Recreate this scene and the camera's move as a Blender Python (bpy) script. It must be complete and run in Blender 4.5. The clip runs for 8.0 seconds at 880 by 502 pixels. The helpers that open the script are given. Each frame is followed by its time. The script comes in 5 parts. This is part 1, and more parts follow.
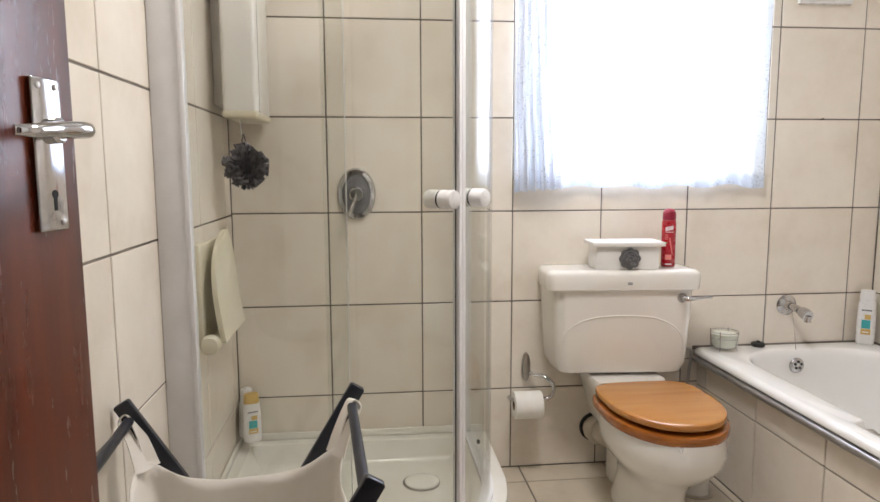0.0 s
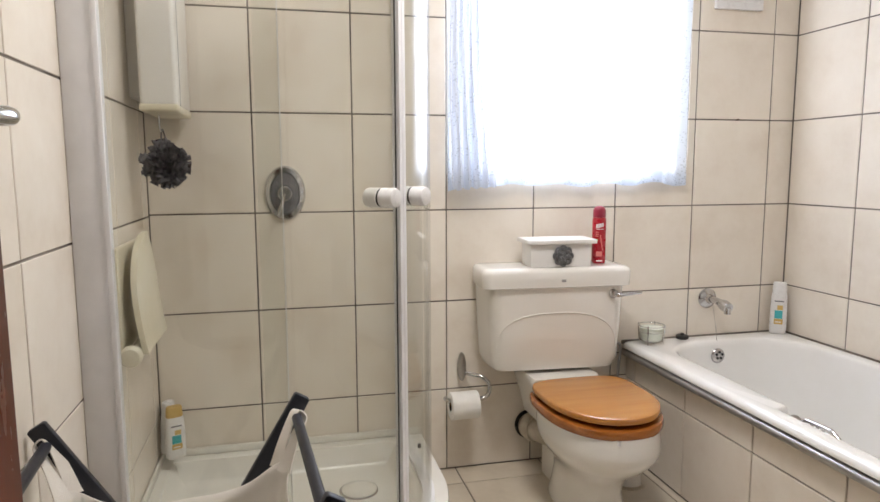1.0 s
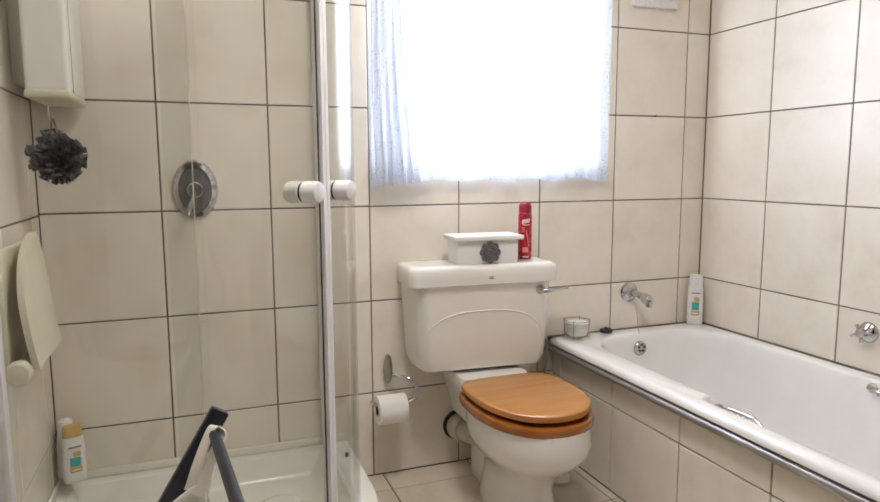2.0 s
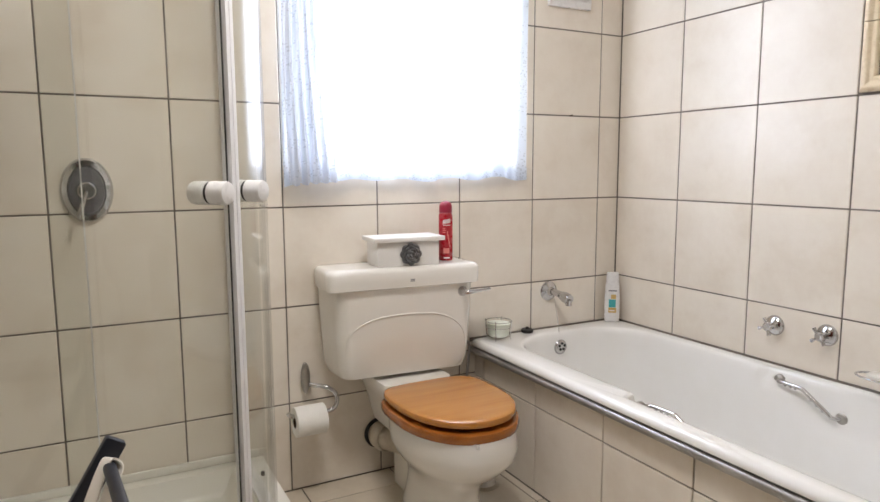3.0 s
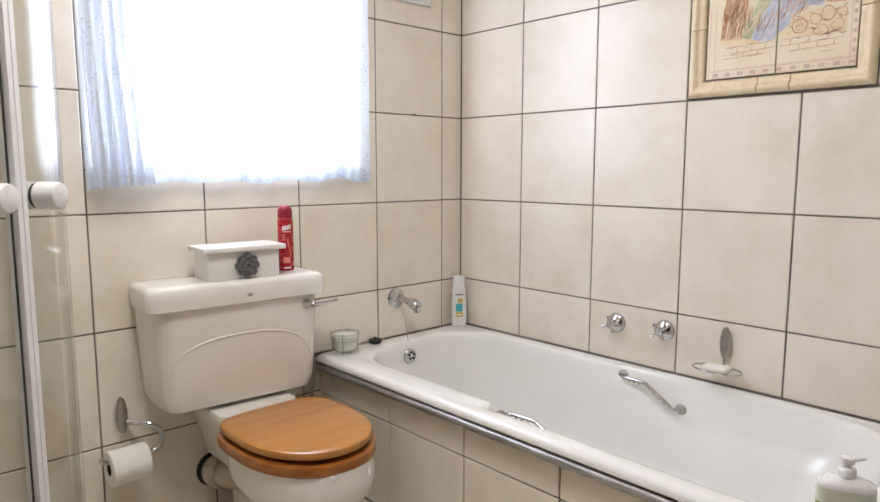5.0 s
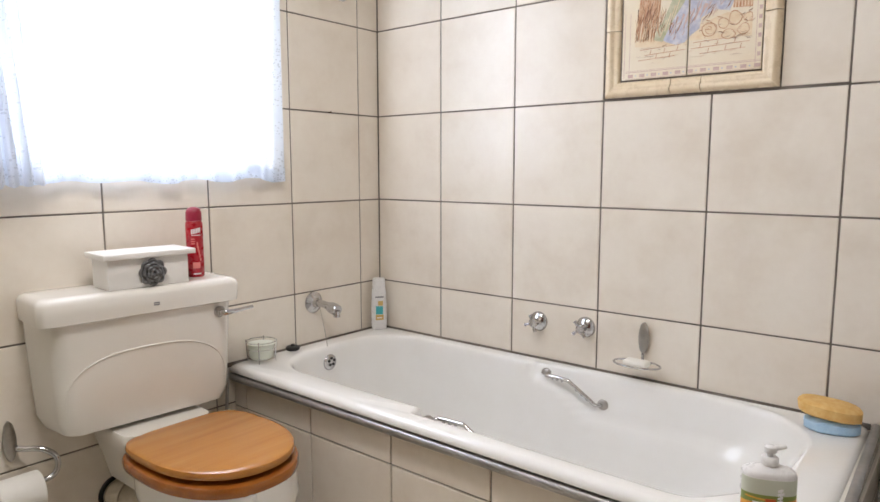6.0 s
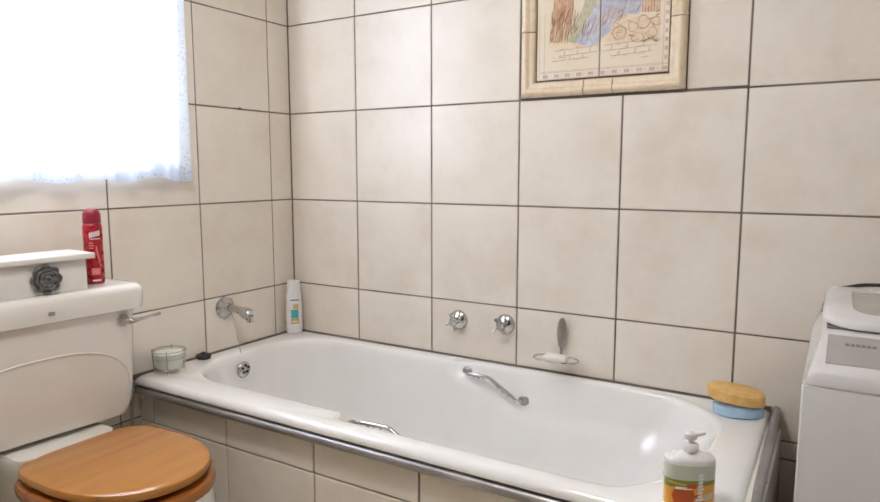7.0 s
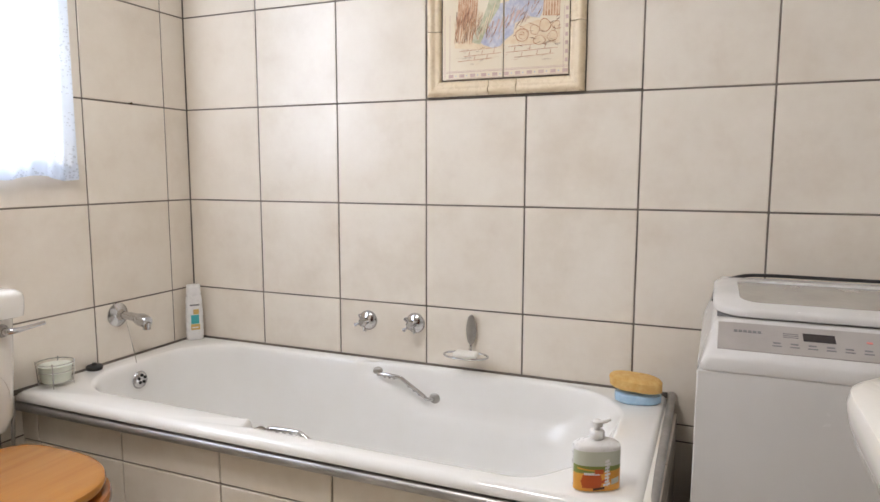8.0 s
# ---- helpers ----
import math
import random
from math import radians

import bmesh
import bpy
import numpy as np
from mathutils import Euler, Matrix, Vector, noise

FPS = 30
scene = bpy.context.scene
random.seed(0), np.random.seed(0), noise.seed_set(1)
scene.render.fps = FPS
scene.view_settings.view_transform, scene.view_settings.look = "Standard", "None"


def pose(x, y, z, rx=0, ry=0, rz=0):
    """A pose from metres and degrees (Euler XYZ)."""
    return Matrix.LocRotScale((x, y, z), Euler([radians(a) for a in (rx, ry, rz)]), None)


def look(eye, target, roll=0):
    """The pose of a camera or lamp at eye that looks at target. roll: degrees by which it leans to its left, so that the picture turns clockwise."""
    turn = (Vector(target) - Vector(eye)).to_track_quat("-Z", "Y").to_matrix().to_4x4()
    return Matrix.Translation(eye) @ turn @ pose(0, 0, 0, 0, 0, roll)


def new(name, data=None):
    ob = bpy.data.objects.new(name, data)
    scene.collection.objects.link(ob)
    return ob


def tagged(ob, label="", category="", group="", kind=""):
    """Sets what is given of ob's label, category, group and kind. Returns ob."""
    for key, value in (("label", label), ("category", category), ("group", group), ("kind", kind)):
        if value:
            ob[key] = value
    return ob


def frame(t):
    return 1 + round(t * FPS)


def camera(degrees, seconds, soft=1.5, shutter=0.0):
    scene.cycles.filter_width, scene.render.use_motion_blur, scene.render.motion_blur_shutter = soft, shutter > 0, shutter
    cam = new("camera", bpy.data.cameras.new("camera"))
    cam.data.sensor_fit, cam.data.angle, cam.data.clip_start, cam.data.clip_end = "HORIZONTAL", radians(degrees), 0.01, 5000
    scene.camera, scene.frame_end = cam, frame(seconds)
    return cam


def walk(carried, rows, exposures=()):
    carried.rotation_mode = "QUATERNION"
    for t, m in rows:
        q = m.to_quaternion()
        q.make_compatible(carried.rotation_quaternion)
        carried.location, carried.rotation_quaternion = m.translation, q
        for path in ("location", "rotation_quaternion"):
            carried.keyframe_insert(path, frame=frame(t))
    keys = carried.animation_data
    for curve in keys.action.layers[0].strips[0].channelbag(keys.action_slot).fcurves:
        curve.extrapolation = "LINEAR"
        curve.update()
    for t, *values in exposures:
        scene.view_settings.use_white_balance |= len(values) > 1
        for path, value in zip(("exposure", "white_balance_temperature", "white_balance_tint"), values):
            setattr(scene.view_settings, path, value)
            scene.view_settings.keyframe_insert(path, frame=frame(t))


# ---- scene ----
cam = camera(67.3, 8.0)
PATH = [
    (0, (-1.958, -2.362, 1.127), (-1.748, -0.388, 0.882), -0.2),
    (0.5, (-1.995, -2.336, 1.12), (-1.659, -0.379, 0.88), -0.2),
    (1, (-2.011, -2.305, 1.121), (-1.553, -0.374, 0.875), -0.2),
    (1.5, (-2.019, -2.261, 1.11), (-1.441, -0.363, 0.862), -0.2),
    (3, (-2.003, -2.148, 1.103), (-1.071, -0.396, 0.853), -0.2),
    (3.5, (-1.99, -2.104, 1.102), (-0.949, -0.414, 0.852), -0.1),
    (4, (-1.974, -2.061, 1.1), (-0.827, -0.441, 0.852), -0.1),
    (4.5, (-1.972, -2.017, 1.101), (-0.719, -0.478, 0.854), -0.0),
    (6, (-1.952, -1.918, 1.096), (-0.414, -0.662, 0.852), -0.0),
    (6.5, (-1.952, -1.889, 1.096), (-0.33, -0.744, 0.85), -0.0),
    (7, (-1.953, -1.871, 1.091), (-0.255, -0.843, 0.848), 0.0),
    (7.5, (-1.952, -1.861, 1.088), (-0.184, -0.958, 0.846), 0.1),
    (8, (-1.954, -1.856, 1.082), (-0.124, -1.084, 0.844), 0.1),
]
walk(cam, [(t, look(eye, target, roll)) for t, eye, target, roll in PATH], [(0.0, -0.10), (1.5, -0.15), (4.0, -0.24), (8.0, -0.23)])

# ---- world, sun, window light, added fill light ----
world = bpy.data.worlds.new("sky")
scene.world = world
world.use_nodes = True
wn = world.node_tree.nodes
sky = wn.new("ShaderNodeTexSky")
sky.sky_type, sky.sun_disc = "NISHITA", False
sky.sun_elevation, sky.sun_rotation = radians(48), radians(150)
world.node_tree.links.new(sky.outputs[0], wn["Background"].inputs[0])
wn["Background"].inputs[1].default_value = 0.12
sun = new("sun", bpy.data.lights.new("sun", "SUN"))
sun.data.energy, sun.data.angle, sun.data.color = 2.5, radians(0.6), (1.0, 0.95, 0.88)
sun.matrix_world = look((3, -5, 8), (0, 0, 0))
window_light = new("window_light", bpy.data.lights.new("window_light", "AREA"))
window_light.data.shape, window_light.data.size, window_light.data.size_y = "RECTANGLE", 0.68, 0.90
window_light.data.energy, window_light.data.color = 28, (0.90, 0.915, 1.0)
window_light.matrix_world = look((-0.98, 0.060, 1.57), (-0.98, -1, 1.57))
# added fill light under the ceiling; no such lamp is known here
fill_lamp = new("ceiling_lamp_light", bpy.data.lights.new("ceiling_lamp_light", "AREA"))
fill_lamp.data.shape, fill_lamp.data.size = "DISK", 0.46
fill_lamp.data.energy, fill_lamp.data.color = 22.5, (1.0, 0.957, 0.925)
fill_lamp.matrix_world = look((-1.46, -1.02, 2.315), (-1.46, -1.0201, 0))

# ---- materials ----


def mat(name, color, rough=0.5, metal=0.0, spec=0.5, coat=0.0):
    m = bpy.data.materials.new(name)
    m.use_nodes = True
    b = m.node_tree.nodes["Principled BSDF"]
    b.inputs["Base Color"].default_value = (*color, 1)
    b.inputs["Roughness"].default_value, b.inputs["Metallic"].default_value = rough, metal
    b.inputs["Specular IOR Level"].default_value, b.inputs["Coat Weight"].default_value = spec, coat
    return m


def node(m, kind, **values):
    n = m.node_tree.nodes.new(kind)
    for key, value in values.items():
        if key in n.inputs:
            n.inputs[key].default_value = value
    return n


def wire(m, a, b):
    m.node_tree.links.new(a, b)


def noise_node(m, scale, detail=3.0, rough=0.55, vec=None):
    n = node(m, "ShaderNodeTexNoise", Scale=scale, Detail=detail, Roughness=rough)
    if vec is not None:
        wire(m, vec, n.inputs["Vector"])
    return n.outputs["Fac"]


def place(m, scale=(1, 1, 1), shift=True):
    """Object coordinates, shifted at random from object to object."""
    c = node(m, "ShaderNodeTexCoord").outputs["Object"]
    k = m.node_tree.nodes.new("ShaderNodeVectorMath")
    k.operation = "MULTIPLY"
    k.inputs[1].default_value = scale
    wire(m, c, k.inputs[0])
    if not shift:
        return k.outputs[0]
    r = node(m, "ShaderNodeObjectInfo").outputs["Random"]
    v = m.node_tree.nodes.new("ShaderNodeVectorMath")
    v.operation = "MULTIPLY"
    v.inputs[1].default_value = (37.0, 23.0, 51.0)
    wire(m, r, v.inputs[0])
    a = m.node_tree.nodes.new("ShaderNodeVectorMath")
    wire(m, k.outputs[0], a.inputs[0]), wire(m, v.outputs[0], a.inputs[1])
    return a.outputs[0]


def ramp(m, fac, stops):
    r = m.node_tree.nodes.new("ShaderNodeValToRGB")
    e = r.color_ramp.elements
    while len(e) < len(stops):
        e.new(0.5)
    for el, (pos, col) in zip(e, stops):
        el.position, el.color = pos, (*col, 1)
    wire(m, fac, r.inputs[0])
    return r.outputs["Color"]


def blend(m, fac, a, b, mode="MIX"):
    x = m.node_tree.nodes.new("ShaderNodeMix")
    x.data_type, x.blend_type = "RGBA", mode
    if isinstance(fac, float):
        x.inputs[0].default_value = fac
    else:
        wire(m, fac, x.inputs[0])
    for sock, v in ((x.inputs[6], a), (x.inputs[7], b)):
        if isinstance(v, tuple):
            sock.default_value = (*v, 1)
        else:
            wire(m, v, sock)
    return x.outputs[2]


def maths(m, op, a, b):
    x = m.node_tree.nodes.new("ShaderNodeMath")
    x.operation = op
    for sock, v in ((x.inputs[0], a), (x.inputs[1], b)):
        if isinstance(v, (int, float)):
            sock.default_value = v
        else:
            wire(m, v, sock)
    return x.outputs[0]


def bump(m, height, strength=0.2, dist=0.002):
    b = node(m, "ShaderNodeBump", Strength=strength, Distance=dist)
    wire(m, height, b.inputs["Height"])
    wire(m, b.outputs[0], m.node_tree.nodes["Principled BSDF"].inputs["Normal"])


def put(m, sock, value):
    wire(m, value, m.node_tree.nodes["Principled BSDF"].inputs[sock])


def tile_material(name, light, mid, dark, rough):
    m = mat(name, mid, rough, spec=0.4)
    v = place(m, (1, 1, 1))
    big = noise_node(m, 5.0, 4.0, 0.6, v)
    fine = noise_node(m, 42.0, 4.0, 0.65, v)
    streak = noise_node(m, 9.0, 3.0, 0.6, place(m, (0.35, 0.35, 2.2)))
    col = ramp(m, big, [(0.30, dark), (0.5, mid), (0.72, light)])
    col = blend(m, maths(m, "MULTIPLY", streak, 0.35), col, light)
    col = blend(m, 0.10, col, ramp(m, fine, [(0.35, dark), (0.65, light)]))
    rnd = node(m, "ShaderNodeObjectInfo").outputs["Random"]
    col = blend(m, maths(m, "MULTIPLY", rnd, 0.22), col, dark)
    put(m, "Base Color", col)
    return m


TILE = tile_material("glazed_cream_tile", (0.875, 0.815, 0.725), (0.825, 0.755, 0.660), (0.735, 0.650, 0.545), 0.24)
FLOOR_TILE = tile_material("floor_tile", (0.70, 0.625, 0.515), (0.62, 0.545, 0.435), (0.51, 0.44, 0.345), 0.30)
GROUT = mat("dark_grout", (0.10, 0.085, 0.07), 0.9)
put(GROUT, "Base Color", ramp(GROUT, noise_node(GROUT, 6.0, 4.0, 0.6, place(GROUT)), [(0.3, (0.100, 0.085, 0.072)), (0.7, (0.26, 0.225, 0.19))]))
bump(GROUT, noise_node(GROUT, 220.0), 0.5, 0.001)


def mottled(name, a, b, rough, scale=4.0, metal=0.0, bump_scale=0.0, coat=0.0, strength=0.1):
    m = mat(name, a, rough, metal, coat=coat)
    v = place(m)
    put(m, "Base Color", ramp(m, noise_node(m, scale, 5.0, 0.6, v), [(0.35, a), (0.68, b)]))
    put(m, "Roughness", maths(m, "ADD", maths(m, "MULTIPLY", noise_node(m, scale * 6, 3.0, 0.6, v), 0.12), max(rough - 0.06, 0.02)))
    if bump_scale:
        bump(m, noise_node(m, bump_scale, 3.0, 0.6, v), strength, 0.002)
    return m


PLASTER = mottled("white_plaster", (0.80, 0.78, 0.74), (0.75, 0.73, 0.68), 0.8, 3.0, bump_scale=80)
CERAMIC = mottled("white_ceramic", (0.82, 0.795, 0.745), (0.79, 0.76, 0.70), 0.09, 3.0, coat=0.4)
ENAMEL = mottled("tub_enamel", (0.88, 0.87, 0.845), (0.85, 0.835, 0.80), 0.11, 5.0, coat=0.3)
TRAY = mottled("tray_acrylic", (0.86, 0.84, 0.78), (0.82, 0.79, 0.72), 0.22, 5.0)
CHROME = mottled("chrome", (0.62, 0.615, 0.62), (0.50, 0.495, 0.50), 0.10, 30.0, metal=1.0)
SATIN = mottled("satin_nickel", (0.46, 0.44, 0.41), (0.38, 0.36, 0.34), 0.34, 40.0, metal=1.0)
TRIM = mottled("grey_metal_trim", (0.46, 0.445, 0.44), (0.32, 0.31, 0.30), 0.36, 9.0, metal=0.75)
WHITE_ALU = mottled("white_powder_coat", (0.86, 0.85, 0.86), (0.80, 0.79, 0.80), 0.35, 12.0)
WHITE_PLASTIC = mottled("white_plastic", (0.80, 0.79, 0.78), (0.77, 0.76, 0.75), 0.28, 8.0)
CREAM_PLASTIC = mottled("cream_plastic", (0.76, 0.71, 0.58), (0.70, 0.64, 0.49), 0.35, 7.0)
HEATER_WHITE = mottled("heater_enamel", (0.86, 0.835, 0.79), (0.82, 0.79, 0.735), 0.35, 6.0)
MACHINE_WHITE = mottled("machine_enamel", (0.68, 0.665, 0.65), (0.65, 0.635, 0.62), 0.25, 5.0)
BLACK_RUBBER = mottled("black_rubber", (0.015, 0.015, 0.016), (0.03, 0.03, 0.03), 0.55, 20.0)
NAVY = mottled("dark_painted_bar", (0.012, 0.014, 0.022), (0.022, 0.024, 0.036), 0.38, 18.0)
PAPER = mottled("tissue_paper", (0.86, 0.84, 0.79), (0.82, 0.80, 0.75), 0.9, 30.0, bump_scale=160, strength=0.3)
CARD = mottled("cardboard", (0.10, 0.06, 0.035), (0.07, 0.04, 0.025), 0.9, 30.0)
BOX_WHITE = mottled("painted_box", (0.82, 0.80, 0.77), (0.79, 0.77, 0.74), 0.4, 10.0, bump_scale=60)
PEWTER = mottled("pewter_rose", (0.16, 0.16, 0.17), (0.26, 0.26, 0.27), 0.42, 40.0, metal=0.6)
SOAP = mottled("soap", (0.82, 0.79, 0.72), (0.78, 0.75, 0.67), 0.4, 20.0)
WAX = mottled("candle_wax", (0.78, 0.80, 0.72), (0.72, 0.75, 0.66), 0.45, 20.0)
SPONGE_Y = mottled("yellow_sponge", (0.72, 0.42, 0.13), (0.80, 0.55, 0.22), 0.95, 60.0, bump_scale=220, strength=0.9)
SPONGE_B = mottled("blue_sponge", (0.36, 0.55, 0.75), (0.48, 0.66, 0.82), 0.95, 60.0, bump_scale=220, strength=0.9)
MESH_GREY = mottled("grey_netting", (0.085, 0.080, 0.090), (0.26, 0.245, 0.265), 0.75, 60.0)
RED = mottled("red_can", (0.42, 0.010, 0.022), (0.33, 0.008, 0.018), 0.28, 12.0)
DARK_RED = mottled("dark_red_cap", (0.30, 0.012, 0.04), (0.25, 0.010, 0.03), 0.35, 12.0)
WHITE_INK = mat("white_ink", (0.82, 0.80, 0.80), 0.4)
PINK_INK = mat("pink_ink", (0.72, 0.22, 0.20), 0.4)
GREY_INK = mat("grey_ink", (0.20, 0.20, 0.21), 0.5)
TEAL_INK = mat("teal_ink", (0.06, 0.42, 0.45), 0.4)
GOLD_INK = mat("gold_ink", (0.62, 0.42, 0.14), 0.35)
ORANGE_INK = mat("orange_ink", (0.80, 0.38, 0.06), 0.4)
GREEN_INK = mat("green_ink", (0.24, 0.30, 0.07), 0.4)
HONEY_INK = mat("honey_ink", (0.55, 0.10, 0.02), 0.35)
SKY_INK = mat("pale_sky_ink", (0.60, 0.62, 0.52), 0.4)
PANEL_GREY = mottled("console_grey", (0.42, 0.39, 0.37), (0.38, 0.35, 0.33), 0.35, 14.0)
DISPLAY = mat("display_window", (0.03, 0.025, 0.03), 0.2)
DARK_GAP = mat("dark_gap", (0.02, 0.02, 0.02), 0.9)
PIPE = mottled("aged_pipe", (0.62, 0.56, 0.46), (0.40, 0.34, 0.26), 0.55, 12.0)

CLOTH = mottled("cream_cotton", (0.86, 0.82, 0.75), (0.82, 0.77, 0.69), 0.9, 12.0, bump_scale=420, strength=0.35)


def wood(name, a, b, c, rough, along, coat, scale=1.0):
    m = mat(name, a, rough, coat=coat)
    s = [26.0 * scale] * 3
    s[along] = 1.6 * scale
    v = place(m, tuple(s))
    grain = noise_node(m, 1.0, 6.0, 0.62, v)
    s2 = [140.0 * scale] * 3
    s2[along] = 5.0 * scale
    fine = noise_node(m, 1.0, 3.0, 0.6, place(m, tuple(s2)))
    col = ramp(m, grain, [(0.28, a), (0.5, b), (0.74, c)])
    col = blend(m, maths(m, "MULTIPLY", fine, 0.22), col, a)
    put(m, "Base Color", col)
    put(m, "Roughness", maths(m, "ADD", maths(m, "MULTIPLY", grain, 0.22), rough - 0.1))
    bump(m, fine, 0.08, 0.001)
    return m


PINE_DARK = wood("varnished_pine_ring", (0.25, 0.070, 0.010), (0.35, 0.110, 0.017), (0.43, 0.150, 0.026), 0.18, 0, 0.5)
PINE = wood("varnished_pine", (0.38, 0.140, 0.018), (0.47, 0.190, 0.029), (0.53, 0.230, 0.042), 0.20, 0, 0.5)
MAHOGANY = wood("mahogany", (0.060, 0.008, 0.002), (0.110, 0.016, 0.004), (0.160, 0.028, 0.007), 0.42, 2, 1.0)
MAHOGANY.node_tree.nodes["Principled BSDF"].inputs["Coat Roughness"].default_value = 0.12
scuff = noise_node(MAHOGANY, 1.0, 5.0, 0.65, place(MAHOGANY, (55.0, 55.0, 7.0)))
put(MAHOGANY, "Coat Roughness", maths(MAHOGANY, "ADD", maths(MAHOGANY, "MULTIPLY", scuff, 0.30), 0.10))
MAHOGANY.node_tree.nodes["Principled BSDF"].inputs["Coat IOR"].default_value = 1.40
MAHOGANY.node_tree.nodes["Principled BSDF"].inputs["Specular IOR Level"].default_value = 0.12

GLASS = bpy.data.materials.new("clear_glass")
GLASS.use_nodes = True
gt = GLASS.node_tree
gt.nodes.remove(gt.nodes["Principled BSDF"])
gl, tr, mx, fr = (gt.nodes.new(k) for k in ("ShaderNodeBsdfGlossy", "ShaderNodeBsdfTransparent", "ShaderNodeMixShader", "ShaderNodeLayerWeight"))
gl.inputs["Roughness"].default_value = 0.02
tr.inputs["Color"].default_value = (0.972, 0.978, 0.965, 1)
fr.inputs["Blend"].default_value = 0.5
pw, sc = gt.nodes.new("ShaderNodeMath"), gt.nodes.new("ShaderNodeMath")
pw.operation, pw.inputs[1].default_value = "POWER", 4.0
sc.operation, sc.inputs[1].default_value, sc.inputs[2].default_value = "MULTIPLY_ADD", 0.55, 0.028
gt.links.new(fr.outputs["Facing"], pw.inputs[0]), gt.links.new(pw.outputs[0], sc.inputs[0])
gt.links.new(sc.outputs[0], mx.inputs[0]), gt.links.new(tr.outputs[0], mx.inputs[1]), gt.links.new(gl.outputs[0], mx.inputs[2])
gt.links.new(mx.outputs[0], gt.nodes["Material Output"].inputs[0])

CURTAIN = bpy.data.materials.new("lace_curtain")
CURTAIN.use_nodes = True
ct = CURTAIN.node_tree
ct.nodes.remove(ct.nodes["Principled BSDF"])
df, tl, tp = (ct.nodes.new(k) for k in ("ShaderNodeBsdfDiffuse", "ShaderNodeBsdfTranslucent", "ShaderNodeBsdfTransparent"))
for s in (df, tl):
    s.inputs["Color"].default_value = (0.80, 0.86, 0.95, 1)
m1, m2 = ct.nodes.new("ShaderNodeMixShader"), ct.nodes.new("ShaderNodeMixShader")
m1.inputs[0].default_value = 0.55
cv = place(CURTAIN, (1, 0.15, 1), False)
flower = noise_node(CURTAIN, 16.0, 2.0, 0.5, cv)
holes = node(CURTAIN, "ShaderNodeTexVoronoi", Scale=120.0)
wire(CURTAIN, cv, holes.inputs["Vector"])
patch = maths(CURTAIN, "LESS_THAN", noise_node(CURTAIN, 26.0, 1.0, 0.4, cv), 0.47)
net = maths(CURTAIN, "MAXIMUM", maths(CURTAIN, "GREATER_THAN", holes.outputs["Distance"], 0.36), patch)
ring = maths(CURTAIN, "ABSOLUTE", maths(CURTAIN, "SUBTRACT", flower, 0.53), 0.0)
solid = maths(CURTAIN, "MAXIMUM", maths(CURTAIN, "GREATER_THAN", flower, 0.58), maths(CURTAIN, "LESS_THAN", ring, 0.012))
cover = maths(CURTAIN, "ADD", maths(CURTAIN, "MULTIPLY", maths(CURTAIN, "MAXIMUM", net, solid), 0.20), 0.76)
ct.links.new(df.outputs[0], m1.inputs[1]), ct.links.new(tl.outputs[0], m1.inputs[2])
ct.links.new(cover, m2.inputs[0]), ct.links.new(tp.outputs[0], m2.inputs[1]), ct.links.new(m1.outputs[0], m2.inputs[2])
ct.links.new(m2.outputs[0], ct.nodes["Material Output"].inputs[0])

CURTAIN_DENSE = CURTAIN.copy()
CURTAIN_DENSE.name = "embroidered_lace"
dt = CURTAIN_DENSE.node_tree
for n in dt.nodes:
    if n.type in ("BSDF_DIFFUSE", "BSDF_TRANSLUCENT"):
        n.inputs["Color"].default_value = (0.74, 0.77, 0.83, 1)
for n in dt.nodes:
    if n.type == "MIX_SHADER" and not n.inputs[0].is_linked:
        n.inputs[0].default_value = 0.36

GLOW = bpy.data.materials.new("bright_daylight")
GLOW.use_nodes = True
GLOW.node_tree.nodes["Principled BSDF"].inputs["Emission Color"].default_value = (0.94, 0.97, 1.0, 1)
GLOW.node_tree.nodes["Principled BSDF"].inputs["Emission Strength"].default_value = 0.9

# ---- mesh helpers ----


def mesh_of(bm, material, smooth=True, name="mesh"):
    bmesh.ops.recalc_face_normals(bm, faces=bm.faces)
    me = bpy.data.meshes.new(name)
    bm.to_mesh(me)
    bm.free()
    me.materials.append(material)
    for p in me.polygons:
        p.use_smooth = smooth
    if smooth:
        me.set_sharp_from_angle(angle=radians(40))
    return me


def part(name, bm, material, parent=None, label="", at=None, smooth=True):
    ob = new(name, mesh_of(bm, material, smooth, name))
    if parent is not None:
        ob.parent = parent
    if at is not None:
        ob.matrix_basis = at
    return tagged(ob, label)


def thing(name, label, category, at=None, group="", kind=""):
    ob = new(name)
    ob.empty_display_size = 0.05
    if at is not None:
        ob.matrix_basis = at
    return tagged(ob, label, category, group, kind)


def box(x0, x1, y0, y1, z0, z1, bevel=0.0, seg=2, bm=None):
    own = bmesh.new()
    bmesh.ops.create_cube(own, size=1.0)
    for v in own.verts:
        v.co = Vector(((x0 + x1) / 2 + v.co.x * (x1 - x0), (y0 + y1) / 2 + v.co.y * (y1 - y0), (z0 + z1) / 2 + v.co.z * (z1 - z0)))
    if bevel:
        bmesh.ops.bevel(own, geom=own.edges[:], offset=bevel, segments=seg, profile=0.5, affect="EDGES")
    if bm is None:
        return own
    tmp = bpy.data.meshes.new("tmp")
    own.to_mesh(tmp), own.free()
    bm.from_mesh(tmp)
    bpy.data.meshes.remove(tmp)
    return bm


